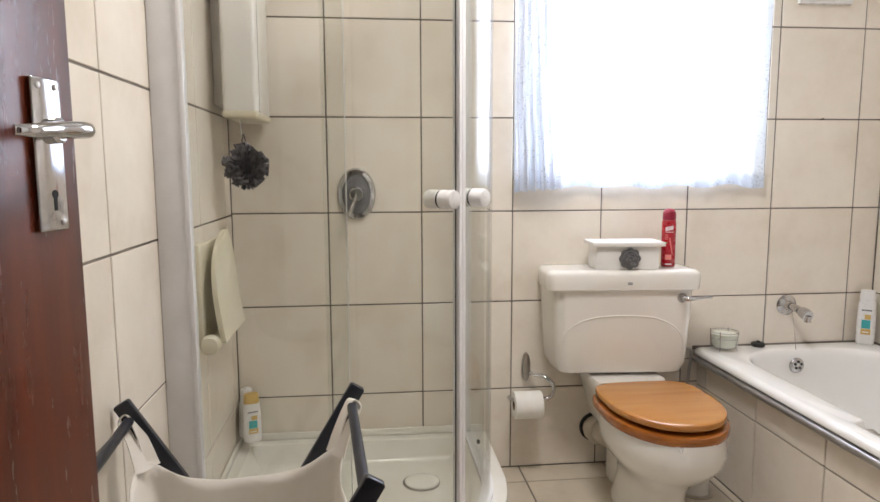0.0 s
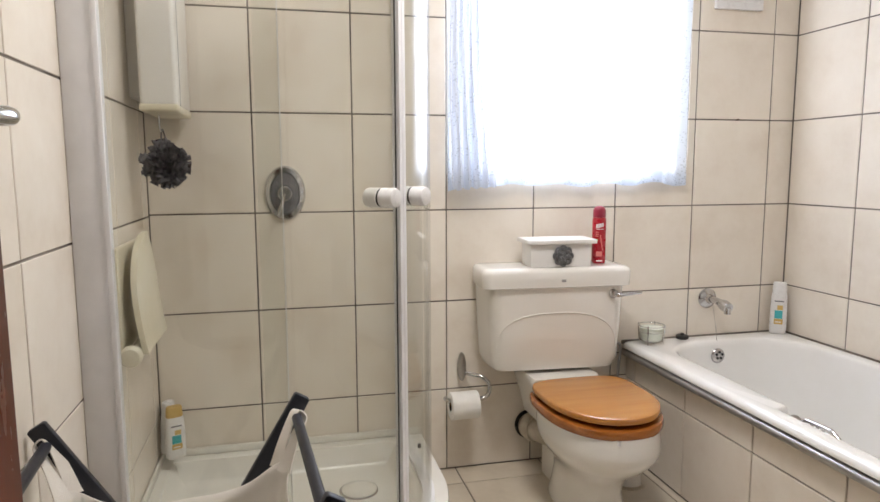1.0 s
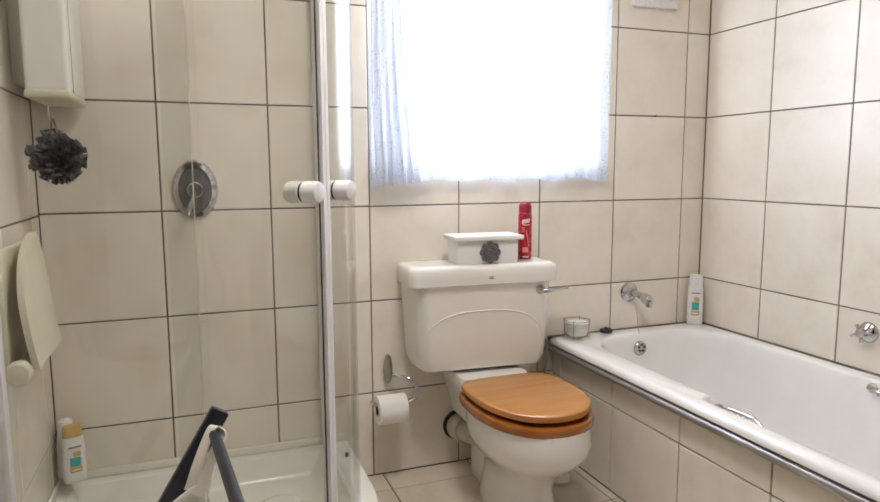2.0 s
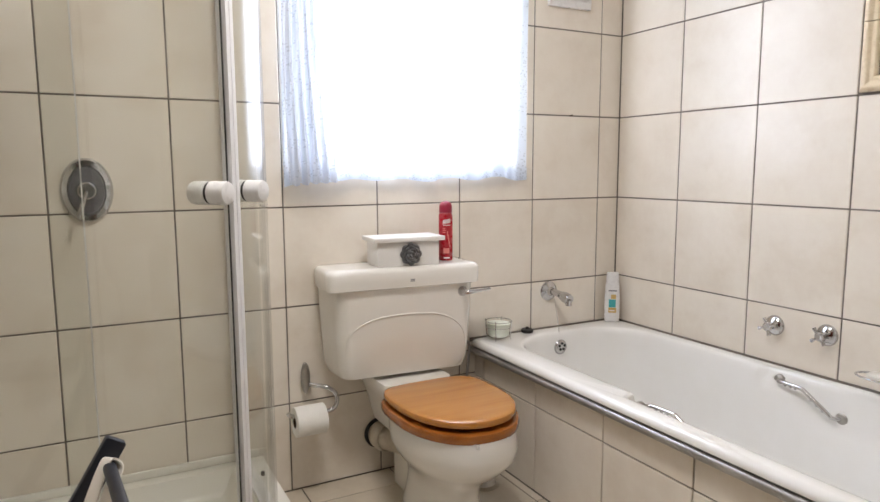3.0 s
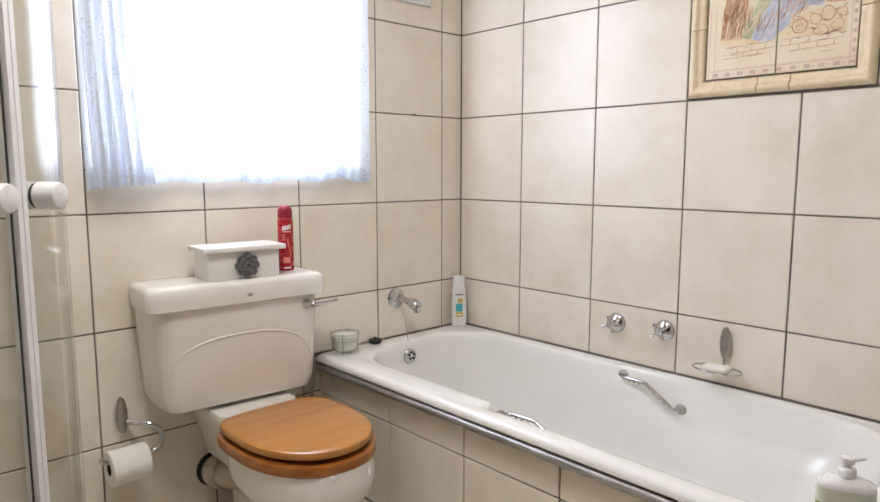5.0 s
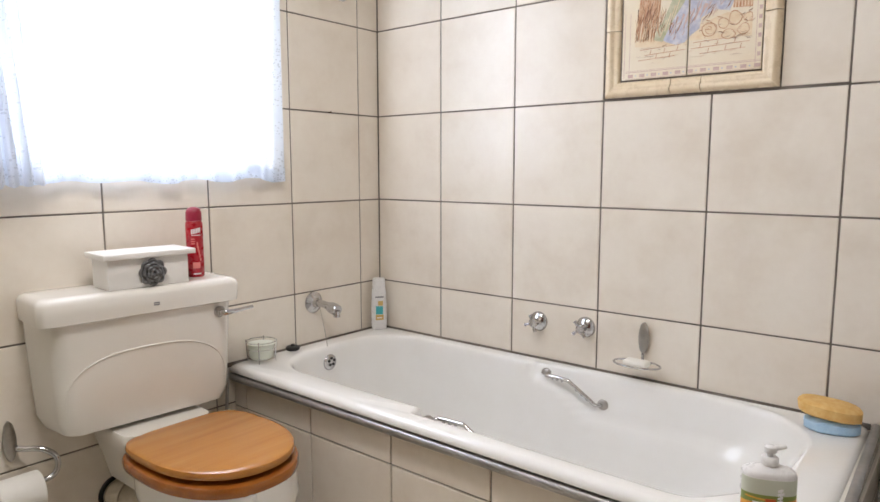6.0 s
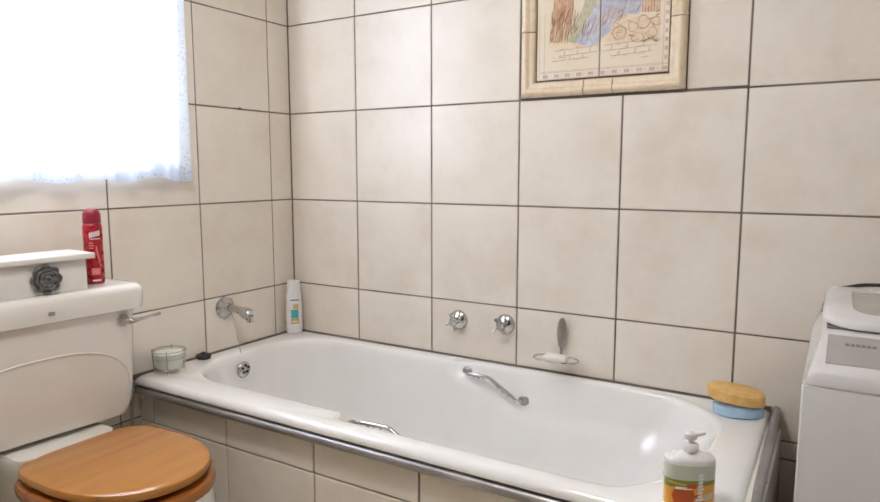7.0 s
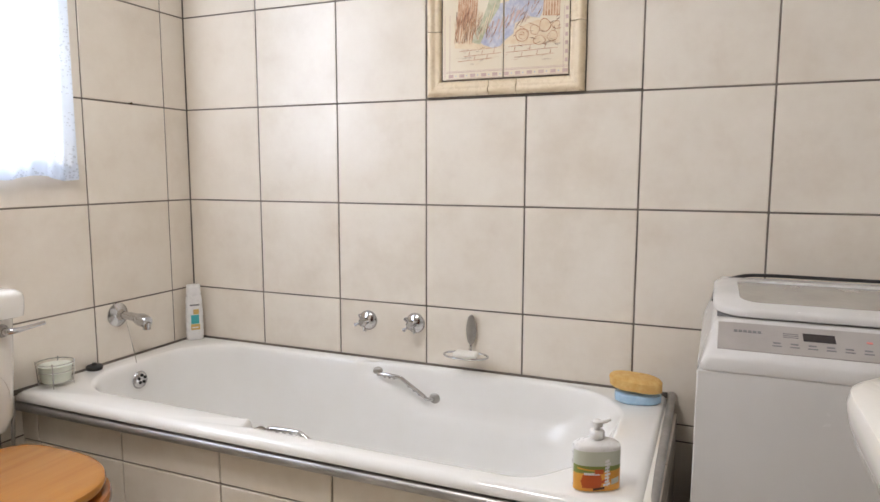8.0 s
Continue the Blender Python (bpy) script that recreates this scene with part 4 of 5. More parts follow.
def shower_seat():
    s = thing("fold_up_seat", "cream plastic fold-up shower seat on the tiled wall", "shower seat")
    part("wall_plate", box(-2.4355, -2.420, -0.512, -0.235, 0.640, 0.925, 0.005, 3), CREAM_PLASTIC, s)
    # a shell with a round top, curling out at the foot
    n, mrow = 24, 14
    bm = bmesh.new()
    faces = []
    for off in (0.0, 0.014):
        rows = []
        for j in range(mrow + 1):
            v = j / mrow
            z = 0.660 + 0.295 * v
            half = 0.142 * math.sqrt(max(1 - (max(v - 0.45, 0) / 0.56) ** 2, 0.0))
            out = 0.034 * (1 - v) ** 2 + 0.010 + 0.012 * v
            row = []
            for i in range(n + 1):
                u = i / n * 2 - 1
                row.append(bm.verts.new((-2.418 + out + off + 0.008 * (1 - u * u), -0.368 + u * half, z - 0.012 * abs(u) ** 3)))
            rows.append(row)
        faces.append(rows)
    a, b = faces
    for rows in faces:
        for r0, r1 in zip(rows, rows[1:]):
            for i in range(n):
                bm.faces.new((r0[i], r0[i + 1], r1[i + 1], r1[i]))
    for i in range(n):
        bm.faces.new((a[0][i], a[0][i + 1], b[0][i + 1], b[0][i])), bm.faces.new((a[-1][i], a[-1][i + 1], b[-1][i + 1], b[-1][i]))
    for j in range(mrow):
        bm.faces.new((a[j][0], a[j + 1][0], b[j + 1][0], b[j][0])), bm.faces.new((a[j][-1], a[j + 1][-1], b[j + 1][-1], b[j][-1]))
    bmesh.ops.remove_doubles(bm, verts=bm.verts[:], dist=1e-5)
    part("seat", bm, CREAM_PLASTIC, s)
    part("hinge_bar", tube([(-2.397, -0.528, 0.652), (-2.397, -0.225, 0.652)], 0.016, 16), CREAM_PLASTIC, s)
    part("hinge_cap", moved(lathe([(0.026, 0.0), (0.027, 0.004), (0.027, 0.022), (0.022, 0.029), (0.0, 0.031)], 26, cap1=False), pose(-2.397, -0.526, 0.652, 90)), CREAM_PLASTIC, s)


shower_seat()


def bottle(at, height, name, label, dark_cap=False, cap_gold=False):
    """A flat shampoo bottle with a label of plain bars and patches, facing -y."""
    s = thing(name, label, "shampoo bottle", at)
    h = height
    rings = []
    for z, a in ((0.0, 0.026), (0.003, 0.030), (0.02, 0.0315), (0.10 * h / 0.2, 0.031), (0.72 * h, 0.029), (0.80 * h, 0.027)):
        rings.append([(x, y, z) for x, y in superellipse(0, 0, a, a * 0.62, a * 0.62, 88, 2.6, 2.6)])
    part("body", loft(rings), WHITE_PLASTIC, s)
    rings = []
    for z, a in ((0.802 * h, 0.0262), (0.81 * h, 0.0268), (0.985 * h, 0.0245), (h, 0.022)):
        rings.append([(x, y, z) for x, y in superellipse(0, 0, a, a * 0.62, a * 0.62, 88, 2.6, 2.6)])
    part("cap", loft(rings), GOLD_INK if cap_gold else WHITE_PLASTIC, s)
    f = -0.0200
    for nm, b, m in (("name_bar", (-0.017, 0.017, 0.625, 0.650), GREY_INK), ("gold_swirl", (-0.006, 0.014, 0.47, 0.56), GOLD_INK), ("teal_patch", (-0.015, 0.014, 0.30, 0.46), TEAL_INK),
                     ("gold_patch", (-0.016, 0.016, 0.19, 0.295), GOLD_INK), ("text_bar", (-0.012, 0.010, 0.225, 0.245), WHITE_INK)):
        part(nm, box(b[0], b[1], f - (0.0008 if nm == "text_bar" else 0.0), f + 0.004, b[2] * h, b[3] * h, 0.0008, 1), m, s)
    return s


bottle(pose(-0.058, -0.050, 0.4505, 0, 0, -38), 0.211, "shampoo_bottle", "white shampoo bottle with teal and gold label on the bath rim")
bottle(pose(-2.376, -0.098, 0.190, 0, 0, 24), 0.172, "shampoo_bottle", "white shampoo bottle with a gold cap in the shower corner", cap_gold=True)
bottle(pose(-2.406, -0.046, 0.190, 0, 3, 70), 0.170, "conditioner_bottle", "leaning plain white bottle in the shower corner")


# ---- small things round the bath and toilet ----
def tissue_box():
    s = thing("wooden_box", "white painted wooden box with a pewter rose on the cistern", "box", TURN @ pose(0.003, -0.015, 0.005))
    part("box_body", box(-1.180, -0.962, -0.165, -0.055, 0.775, 0.856, 0.002), BOX_WHITE, s)
    part("box_lid", box(-1.194, -0.944, -0.178, -0.043, 0.8565, 0.871, 0.002), BOX_WHITE, s)
    rose = part("rose", moved(lathe([(0.0, 0.010), (0.030, 0.006), (0.032, 0.0)], 20), pose(-1.066, -0.165, 0.815, 90)), PEWTER, s, "pewter rose knob")
    rnd = random.Random(3)
    for ring, (cnt, rad, size, lift) in enumerate(((8, 0.028, 0.018, 0.006), (7, 0.020, 0.014, 0.011), (5, 0.012, 0.011, 0.015), (3, 0.005, 0.008, 0.018))):
        for k in range(cnt):
            a = 2 * math.pi * k / cnt + ring * 0.6
            pts = []
            for j in range(9):
                b = a + (j / 8 - 0.5) * (2 * math.pi / cnt) * 1.3
                rr = rad + size * 0.35 * math.sin(math.pi * j / 8)
                pts.append((rr * math.cos(b), rr * math.sin(b), lift + 0.002 * math.sin(math.pi * j / 8)))
            part("petal", moved(tube(pts, lambda t: 0.0016 + 0.0030 * math.sin(math.pi * t), 8), pose(-1.066, -0.165, 0.815, 90)), PEWTER, rose)


tissue_box()


def spray_can():
    s = thing("air_freshener_can", "red air freshener spray can on the cistern lid", "spray can", pose(-0.897, -0.112, 0.7798))
    part("can", lathe([(0.022, 0.0), (0.0245, 0.003), (0.0245, 0.158), (0.023, 0.163), (0.021, 0.166)], 30), RED, s)
    part("cap", lathe([(0.0225, 0.1665), (0.0232, 0.170), (0.0225, 0.192), (0.017, 0.203), (0.008, 0.207), (0.0, 0.2075)], 28, cap1=False), DARK_RED, s)
    def band(a0, a1, z0, z1, r=0.0249):
        return loft([[(r * math.sin(radians(a)), -r * math.cos(radians(a)), z) for a in [a0 + (a1 - a0) * i / 6 for i in range(7)]] + [(0.0235 * math.sin(radians(a)), -0.0235 * math.cos(radians(a)), z) for a in [a1 - (a1 - a0) * i / 6 for i in range(7)]] for z in (z0, z1)])
    for k in range(6):
        part("brand_bar", moved(band(-34 + k * 11, -26 + k * 11, 0.128 + k * 0.001, 0.142 + k * 0.001), pose(0, 0, 0)), WHITE_INK, s)
    part("brand_stroke", band(-32, 30, 0.1235, 0.1255), WHITE_INK, s)
    for i in range(3):
        part("text_bar", band(-36, -12 + 4 * (i % 2), 0.112 - i * 0.007, 0.115 - i * 0.007), PINK_INK, s)
    part("green_mark", band(-34, -16, 0.083, 0.089), GREEN_INK, s)
    for i in range(5):
        part("ribbon_mark", band(0 + 5 * i, 9 + 5 * i, 0.088 - i * 0.010, 0.104 - i * 0.012), PINK_INK, s)
    part("flame_mark", band(-30, 20, 0.026, 0.044), PINK_INK, s)
    part("text_bar", band(-28, 24, 0.008, 0.012), WHITE_INK, s)
    s.rotation_euler = (0, 0, radians(-18))


spray_can()


def candle():
    s = thing("candle_holder", "pale green glass candle in a wire stand on the bath corner", "candle", pose(-0.640, -0.062, 0.4505) @ Matrix.Scale(1.1, 4))
    part("wax", lathe([(0.030, 0.010), (0.036, 0.014), (0.040, 0.050), (0.041, 0.056)], 30), WAX, s)
    part("glass_cup", lathe([(0.032, 0.007), (0.039, 0.010), (0.0435, 0.066), (0.042, 0.066), (0.0415, 0.058)], 30, cap1=False), GLASS, s)
    for z, r in ((0.012, 0.0415), (0.042, 0.0445), (0.063, 0.0460)):
        part("wire_ring", tube([(r * math.cos(2 * math.pi * k / 36), r * math.sin(2 * math.pi * k / 36), z) for k in range(36)], 0.0012, 6, closed=True), CHROME, s)
    for k in range(4):
        a = math.pi / 4 + k * math.pi / 2
        part("wire_leg", tube([(r * math.cos(a), r * math.sin(a), z) for r, z in ((0.043, 0.0), (0.042, 0.008), (0.0425, 0.014), (0.0465, 0.068))], 0.0016, 6), CHROME, s)


candle()

plug = thing("bath_plug", "black rubber bath plug resting on the rim", "plug", pose(-0.487, -0.036, 0.4505))
part("stopper", lathe([(0.020, 0.0), (0.024, 0.002), (0.025, 0.012), (0.021, 0.015), (0.008, 0.015), (0.006, 0.022)], 26), BLACK_RUBBER, plug)


def sponge():
    s = thing("bath_sponge", "yellow and blue oval bath sponge on the bath corner", "sponge", pose(-0.105, -1.672, 0.4505, 0, 0, 100) @ Matrix.Scale(1.06, 4))
    rnd = random.Random(5)

    def pad(z0, z1, a, b, wob, slope=0.0):
        rings = []
        for z, i in ((z0, 0.006), (z0 + 0.004, 0.0), (z1 - 0.008, 0.0), (z1 - 0.002, 0.006), (z1, 0.018)):
            ring = []
            for x, y in superellipse(0, 0, a - i, b - i, b - i, 48, 2.4, 2.4):
                k = 1 + wob * noise.noise((x * 30, y * 30, z * 40))
                ring.append((x * k, y * k, z + slope * x))
            rings.append(ring)
        return loft(rings)
    part("blue_layer", pad(0.0, 0.030, 0.058, 0.040, 0.06), SPONGE_B, s, "pale blue scouring layer")
    y = part("yellow_layer", moved(pad(0.0305, 0.064, 0.066, 0.046, 0.05, 0.10), pose(0.006, 0, 0.004)), SPONGE_Y, s, "yellow-orange sponge layer")
    for k in range(6):
        part("pore", moved(lathe([(0.0022, 0), (0.0015, 0.0012)], 8), pose(-0.025 + 0.012 * k, -0.034 + 0.003 * (k % 2), 0.0615 + 0.10 * (-0.025 + 0.012 * k), 60)), CARD, y)


sponge()


def soap_pump():
    s = thing("soap_pump_bottle", "liquid soap pump bottle with honey label on the bath rim", "soap bottle", pose(-0.660, -1.652, 0.4505, 0, 0, -62) @ Matrix.Diagonal((1.13, 1.13, 0.95, 1)))
    rings = []
    for z, a in ((0.0, 0.036), (0.003, 0.041), (0.05, 0.0425), (0.091, 0.0424), (0.0965, 0.0412), (0.1005, 0.036), (0.105, 0.025), (0.110, 0.0145)):
        rings.append([(x, y, z) for x, y in superellipse(0, 0, a, a * 0.55, a * 0.55, 112, 2.5, 2.5)])
    part("body", loft(rings), WHITE_PLASTIC, s)
    part("collar", lathe([(0.0135, 0.1095), (0.0135, 0.123), (0.011, 0.126)], 20), WHITE_PLASTIC, s)
    part("pump_stem", lathe([(0.005, 0.125), (0.005, 0.137)], 14), WHITE_PLASTIC, s)
    part("pump_head", lathe([(0.0095, 0.134), (0.0105, 0.137), (0.0095, 0.145), (0.006, 0.1475), (0.0, 0.148)], 18, cap1=False), WHITE_PLASTIC, s)
    part("pump_spout", tube([(0.0, 0.0, 0.1415), (0.014, 0.0, 0.1435), (0.024, 0.0, 0.1475)], lambda t: 0.0055 - 0.002 * t, 10), WHITE_PLASTIC, s)

    def wrap(x0, x1, z0, z1, off=0.0, slant=0.0, slant_top=0.0):
        """A label piece bent round the bottle's front."""
        a = 0.0428
        n = 24
        fr = []
        for z, sl in ((z0, slant), (z1, slant_top)):
            row = []
            for i in range(n + 1):
                x = x0 + (x1 - x0) * i / n
                y = -a * 0.55 * (1 - min(abs(x) / a, 0.999) ** 2.5) ** (1 / 2.5) - 0.0004 - off
                row.append((x, y, z + sl * (x - x0)))
            for i in range(n, -1, -1):
                x = x0 + (x1 - x0) * i / n
                y = -a * 0.55 * (1 - min(abs(x) / a, 0.999) ** 2.5) ** (1 / 2.5) + 0.002
                row.append((x, y, z + sl * (x - x0)))
            fr.append(row)
        return loft(fr)
    part("label_ground", wrap(-0.0422, 0.0422, 0.003, 0.040, 0.0, 0, 0.10), ORANGE_INK, s)
    part("label_hill", wrap(-0.0422, 0.0422, 0.0402, 0.058, 0.0, 0.10, -0.02), GREEN_INK, s)
    part("label_sky", wrap(-0.0422, 0.0422, 0.0582, 0.089, 0.0, -0.02, -0.02), SKY_INK, s)
    part("field_mark", wrap(-0.038, -0.010, 0.050, 0.053, 0.0004, -0.12, -0.12), ORANGE_INK, s)
    for k in range(5):
        part("honey_jar_mark", wrap(-0.033 + 0.0013 * abs(k - 2), 0.004 - 0.0013 * abs(k - 2), 0.010 + 0.0056 * k, 0.0156 + 0.0056 * k, 0.0005), HONEY_INK, s)
    part("jar_rim_mark", wrap(-0.028, -0.001, 0.0384, 0.043, 0.0005), WHITE_INK, s)
    part("fruit_mark", wrap(-0.010, 0.006, 0.041, 0.0505, 0.0007), HONEY_INK, s)
    part("fruit_mark", wrap(0.003, 0.014, 0.020, 0.026, 0.0004, 0.5, 0.5), HONEY_INK, s)
    part("flower_mark", wrap(-0.012, 0.008, 0.005, 0.010, 0.0007, 0.15, 0.15), CARD, s)
    part("brand_stroke", wrap(0.0125, 0.0140, 0.014, 0.072, 0.0009), WHITE_INK, s)
    for k in range(8):
        part("brand_bar", wrap(0.0085 - 0.0025 * (k == 0), 0.0165 + 0.002 * (k % 3 == 0), 0.014 + k * 0.0073, 0.0185 + k * 0.0073, 0.0007, 0.25, 0.25), WHITE_INK, s)
    part("text_patch", wrap(0.021, 0.036, 0.016, 0.028, 0.0005, 0.2, 0.2), SKY_INK, s)


soap_pump()


nail = thing("wall_nail", "small rusty nail stuck in a tile joint", "nail", pose(-0.264, 0.0, 1.309, 90))
part("shank", lathe([(0.0022, -0.004), (0.0022, 0.012)], 10), CARD, nail)
part("head", lathe([(0.0045, 0.012), (0.0045, 0.0135), (0.003, 0.0145)], 12), CARD, nail)


# ---- tile picture on the bath wall ----
MURAL_TILE = mottled("ivory_picture_tile", (0.83, 0.75, 0.61), (0.80, 0.69, 0.52), 0.25, 6.0)
MOULDING = mottled("beige_moulding_tile", (0.80, 0.675, 0.49), (0.75, 0.61, 0.42), 0.28, 9.0, coat=0.2)
PAINT_BLUE = mottled("lilac_blue_glaze", (0.64, 0.63, 0.66), (0.40, 0.42, 0.54), 0.3, 55.0)
PAINT_GREEN = mottled("olive_glaze", (0.62, 0.59, 0.44), (0.40, 0.41, 0.25), 0.3, 55.0)
PAINT_RUST = mottled("rust_glaze", (0.68, 0.47, 0.31), (0.48, 0.22, 0.11), 0.3, 55.0)
PAINT_SAND = mottled("sand_glaze", (0.80, 0.68, 0.49), (0.74, 0.57, 0.37), 0.3, 40.0)
PAINT_LINE = mottled("brown_line_glaze", (0.38, 0.21, 0.13), (0.27, 0.13, 0.08), 0.3, 60.0)
PAINT_PINK = mottled("dusty_pink_glaze", (0.56, 0.38, 0.34), (0.64, 0.49, 0.43), 0.3, 60.0)


def mural():
    s = thing("tile_picture", "painted tile picture of draped shapes in a beige moulded frame", "tile picture")
    y0, y1, z0, z1 = -1.4365, -1.0445, 1.3625, 1.9535
    part("backing", box(-0.003, 0.002, -1.4855, -0.9905, 1.3125, 2.003), GROUT, s, smooth=False)
    ym, dz = -1.2405, (z1 - z0) / 2
    tiles = []
    for i, (a, b) in enumerate(((ym + 0.0015, y1), (y0, ym - 0.0015))):
        for j in range(2):
            tiles.append(part("picture_tile", box(-0.011, -0.003, a, b, z0 + j * dz + 0.0015, z0 + (j + 1) * dz - 0.0015, 0.001, 1), MURAL_TILE, s, smooth=False))
    base = tiles[0], tiles[2]
    # bull-nosed frame, mitred at the corners
    w = 0.0455

    def stick(length, m0, m1):
        """A moulding along +x; m0, m1: mitres."""
        prof = [(0.0, 0.0), (0.0, 0.009), (0.003, 0.016), (0.009, 0.0225), (0.015, 0.024), (0.021, 0.0215), (0.026, 0.0165), (0.030, 0.0145), (0.035, 0.0155), (0.040, 0.0145), (0.044, 0.010), (w, 0.004), (w, 0.0)]
        return loft([[(0 + m0 * q, -h, q) for q, h in prof], [(length - m1 * q, -h, q) for q, h in prof]])
    turn = pose(0, 0, 0, 0, 0, -90)
    for a, b, m0, m1 in ((0.0, 0.203, 1, 0), (0.2055, 0.2895, 0, 0), (0.292, 0.492, 0, 1)):
        part("moulding", moved(stick(b - a, m0, m1), Matrix.Translation((-0.001, -0.992 - a, 1.314)) @ turn), MOULDING, s)
    up = pose(0, 0, 0, 0, -90, 0)
    zs = ((0.0, 0.195, 1, 0), (0.1975, 0.39, 0, 0), (0.3925, 0.58, 0, 0), (0.5825, 0.687, 0, 1))
    for a, b, m0, m1 in zs:
        bm = stick(b - a, m0, m1)
        part("moulding", moved(bm, Matrix.Translation((-0.001, -0.992, 1.314 + a)) @ turn @ Matrix(((0, 0, 1, 0), (0, 1, 0, 0), (1, 0, 0, 0), (0, 0, 0, 1)))), MOULDING, s)
        bm = stick(b - a + 0.0, m0, m1)
        part("moulding", moved(bm, Matrix.Translation((-0.001, -1.484, 1.314 + a)) @ turn @ Matrix(((0, 0, -1, 0), (0, 1, 0, 0), (1, 0, 0, 0), (0, 0, 0, 1)))), MOULDING, s)
    part("moulding", moved(stick(0.492, 1, 1), Matrix.Translation((-0.001, -0.992, 2.001)) @ turn @ Matrix.Diagonal((1, 1, -1, 1))), MOULDING, s)

    # painted shapes: outlines in centimetres from the picture's lower corner
    def shape(pts, material, name, lift=0.0):
        for side, par in ((0, base[0]), (1, base[1])):
            lo, hi = (0.0, y1 - ym - 0.0025) if side == 0 else (y1 - ym + 0.0025, y1 - y0)
            poly = [(x / 100, z / 100) for x, z in pts]
            for edge, keep in ((lo, 1), (hi, -1)):
                cut = []
                for (ax, az), (bx, bz) in zip(poly, poly[1:] + poly[:1]):
                    ia, ib = keep * (ax - edge) >= 0, keep * (bx - edge) >= 0
                    if ia:
                        cut.append((ax, az))
                    if ia != ib:
                        f = (edge - ax) / (bx - ax)
                        cut.append((edge, az + (bz - az) * f))
                poly = cut
            if len(poly) > 2:
                face = [(-0.0112 - lift, y1 - x, z0 + z) for x, z in poly]
                back = [(-0.0100, y1 - x, z0 + z) for x, z in poly]
                part(name, loft([face, back]), material, par, smooth=False)
    for k in range(11):
        x = 2.0 + k * 3.55
        shape([(x, 0.7), (x + 1.6, 0.7), (x + 1.6, 1.7), (x, 1.7)], PAINT_PINK, "border_mark")
        shape([(x + 2.2, 1.0), (x + 2.6, 1.0), (x + 2.6, 1.4), (x + 2.2, 1.4)], PAINT_BLUE, "border_dot")
    for z, h in ((0.3, 0.12), (2.2, 0.18), (2.6, 0.1)):
        shape([(1.2, z), (39.3, z), (39.3, z + h), (1.2, z + h)], PAINT_PINK, "border_line")
    for x in (0.7, 2.3, 37.6, 39.3):
        shape([(x, 0.5), (x + 0.14, 0.5), (x + 0.14, 19.4), (x, 19.4)], PAINT_PINK, "border_line")
    for k in range(7):
        shape([(38.1, 3.6 + k * 2.4), (38.9, 3.6 + k * 2.4), (38.9, 4.7 + k * 2.4), (38.1, 4.7 + k * 2.4)], PAINT_PINK, "border_mark")
    shape([(4, 9.6), (12, 8.6), (20, 9.6), (36.5, 9), (36.5, 14.5), (30, 16.0), (20, 13), (4, 11)], PAINT_SAND, "ground")
    shape([(11.6, 11.2), (13.2, 10.0), (16.2, 8.9), (18.6, 9.3), (20.4, 11.2), (22.6, 12.6), (23.0, 15.5), (27, 17.2), (30.5, 16.4), (32.0, 19.8), (31.0, 25.5), (24.0, 26.0), (21.0, 22.0), (18.0, 21.5), (15.5, 16.5), (13.4, 13.2)], PAINT_BLUE, "drapery", 0.0002)
    shape([(9.6, 11.0), (12.2, 10.2), (13.6, 13.0), (15.4, 16.4), (18.2, 20.5), (18.8, 24.5), (15.6, 25.0), (14.4, 21.0), (12.2, 16.0), (10.2, 13.0)], PAINT_GREEN, "drapery", 0.0004)
    for k in range(9):
        x = 3.8 + k * 0.82
        b = 0.9 * math.sin(k * 1.9)
        shape([(x, 11.4 - 0.12 * k + 0.4 * b), (x + 0.22, 10.8 + 0.3 * b), (x + 1.3 - 0.1 * k, 15 + b), (x + 1.9 - 0.12 * k, 20 + b), (x + 2.0 - 0.1 * k, 25.0), (x + 1.5 - 0.1 * k, 25.0), (x + 0.8 - 0.1 * k, 16 + b)], PAINT_RUST, "drapery", 0.0001)
    for k in range(7):
        x = 15.0 + k * 1.5
        shape([(x, 12.0 + 0.7 * k), (x + 0.22, 12.0 + 0.7 * k), (x + 1.7 + 0.3 * (k % 3), 16.5 + 0.5 * k), (x + 1.4, 16.8 + 0.5 * k)], PAINT_PINK, "fold_line", 0.0006)
    for k in range(4):
        x = 11.4 + k * 1.25
        shape([(x, 11.6 + 1.6 * k), (x + 0.18, 11.5 + 1.6 * k), (x + 1.9, 16.0 + 1.9 * k), (x + 1.7, 16.2 + 1.9 * k)], PAINT_SAND, "fold_line", 0.0008)
    for k, (x, z, w_, h) in enumerate(((23.2, 9.8, 4.2, 4.2), (27.6, 11.6, 2.9, 3.2), (30.3, 12.4, 3.6, 3.8), (28.6, 8.9, 3.8, 2.6), (32.8, 9.6, 3.2, 3.0), (34.2, 12.8, 2.4, 2.6))):
        ring = [(x + w_ / 2 + w_ / 2 * math.cos(a) * (1 + 0.10 * math.sin(3 * a + k)), z + h / 2 + h / 2 * math.sin(a) * (1 + 0.12 * math.cos(2 * a + k))) for a in [2 * math.pi * q / 14 for q in range(14)]]
        cx_, cz_ = x + w_ / 2, z + h / 2
        shape(ring, PAINT_RUST, "stone_edge", 0.0002)
        shape([(cx_ + (p - cx_) * 0.86, cz_ + (q - cz_) * 0.84) for p, q in ring], PAINT_SAND, "stone", 0.0005)
    scroll = [(25.3 + (0.25 + 0.16 * q / 3) * math.cos(q * 0.6) * 2.0, 12.0 + (0.25 + 0.16 * q / 3) * math.sin(q * 0.6) * 2.0) for q in range(16)]
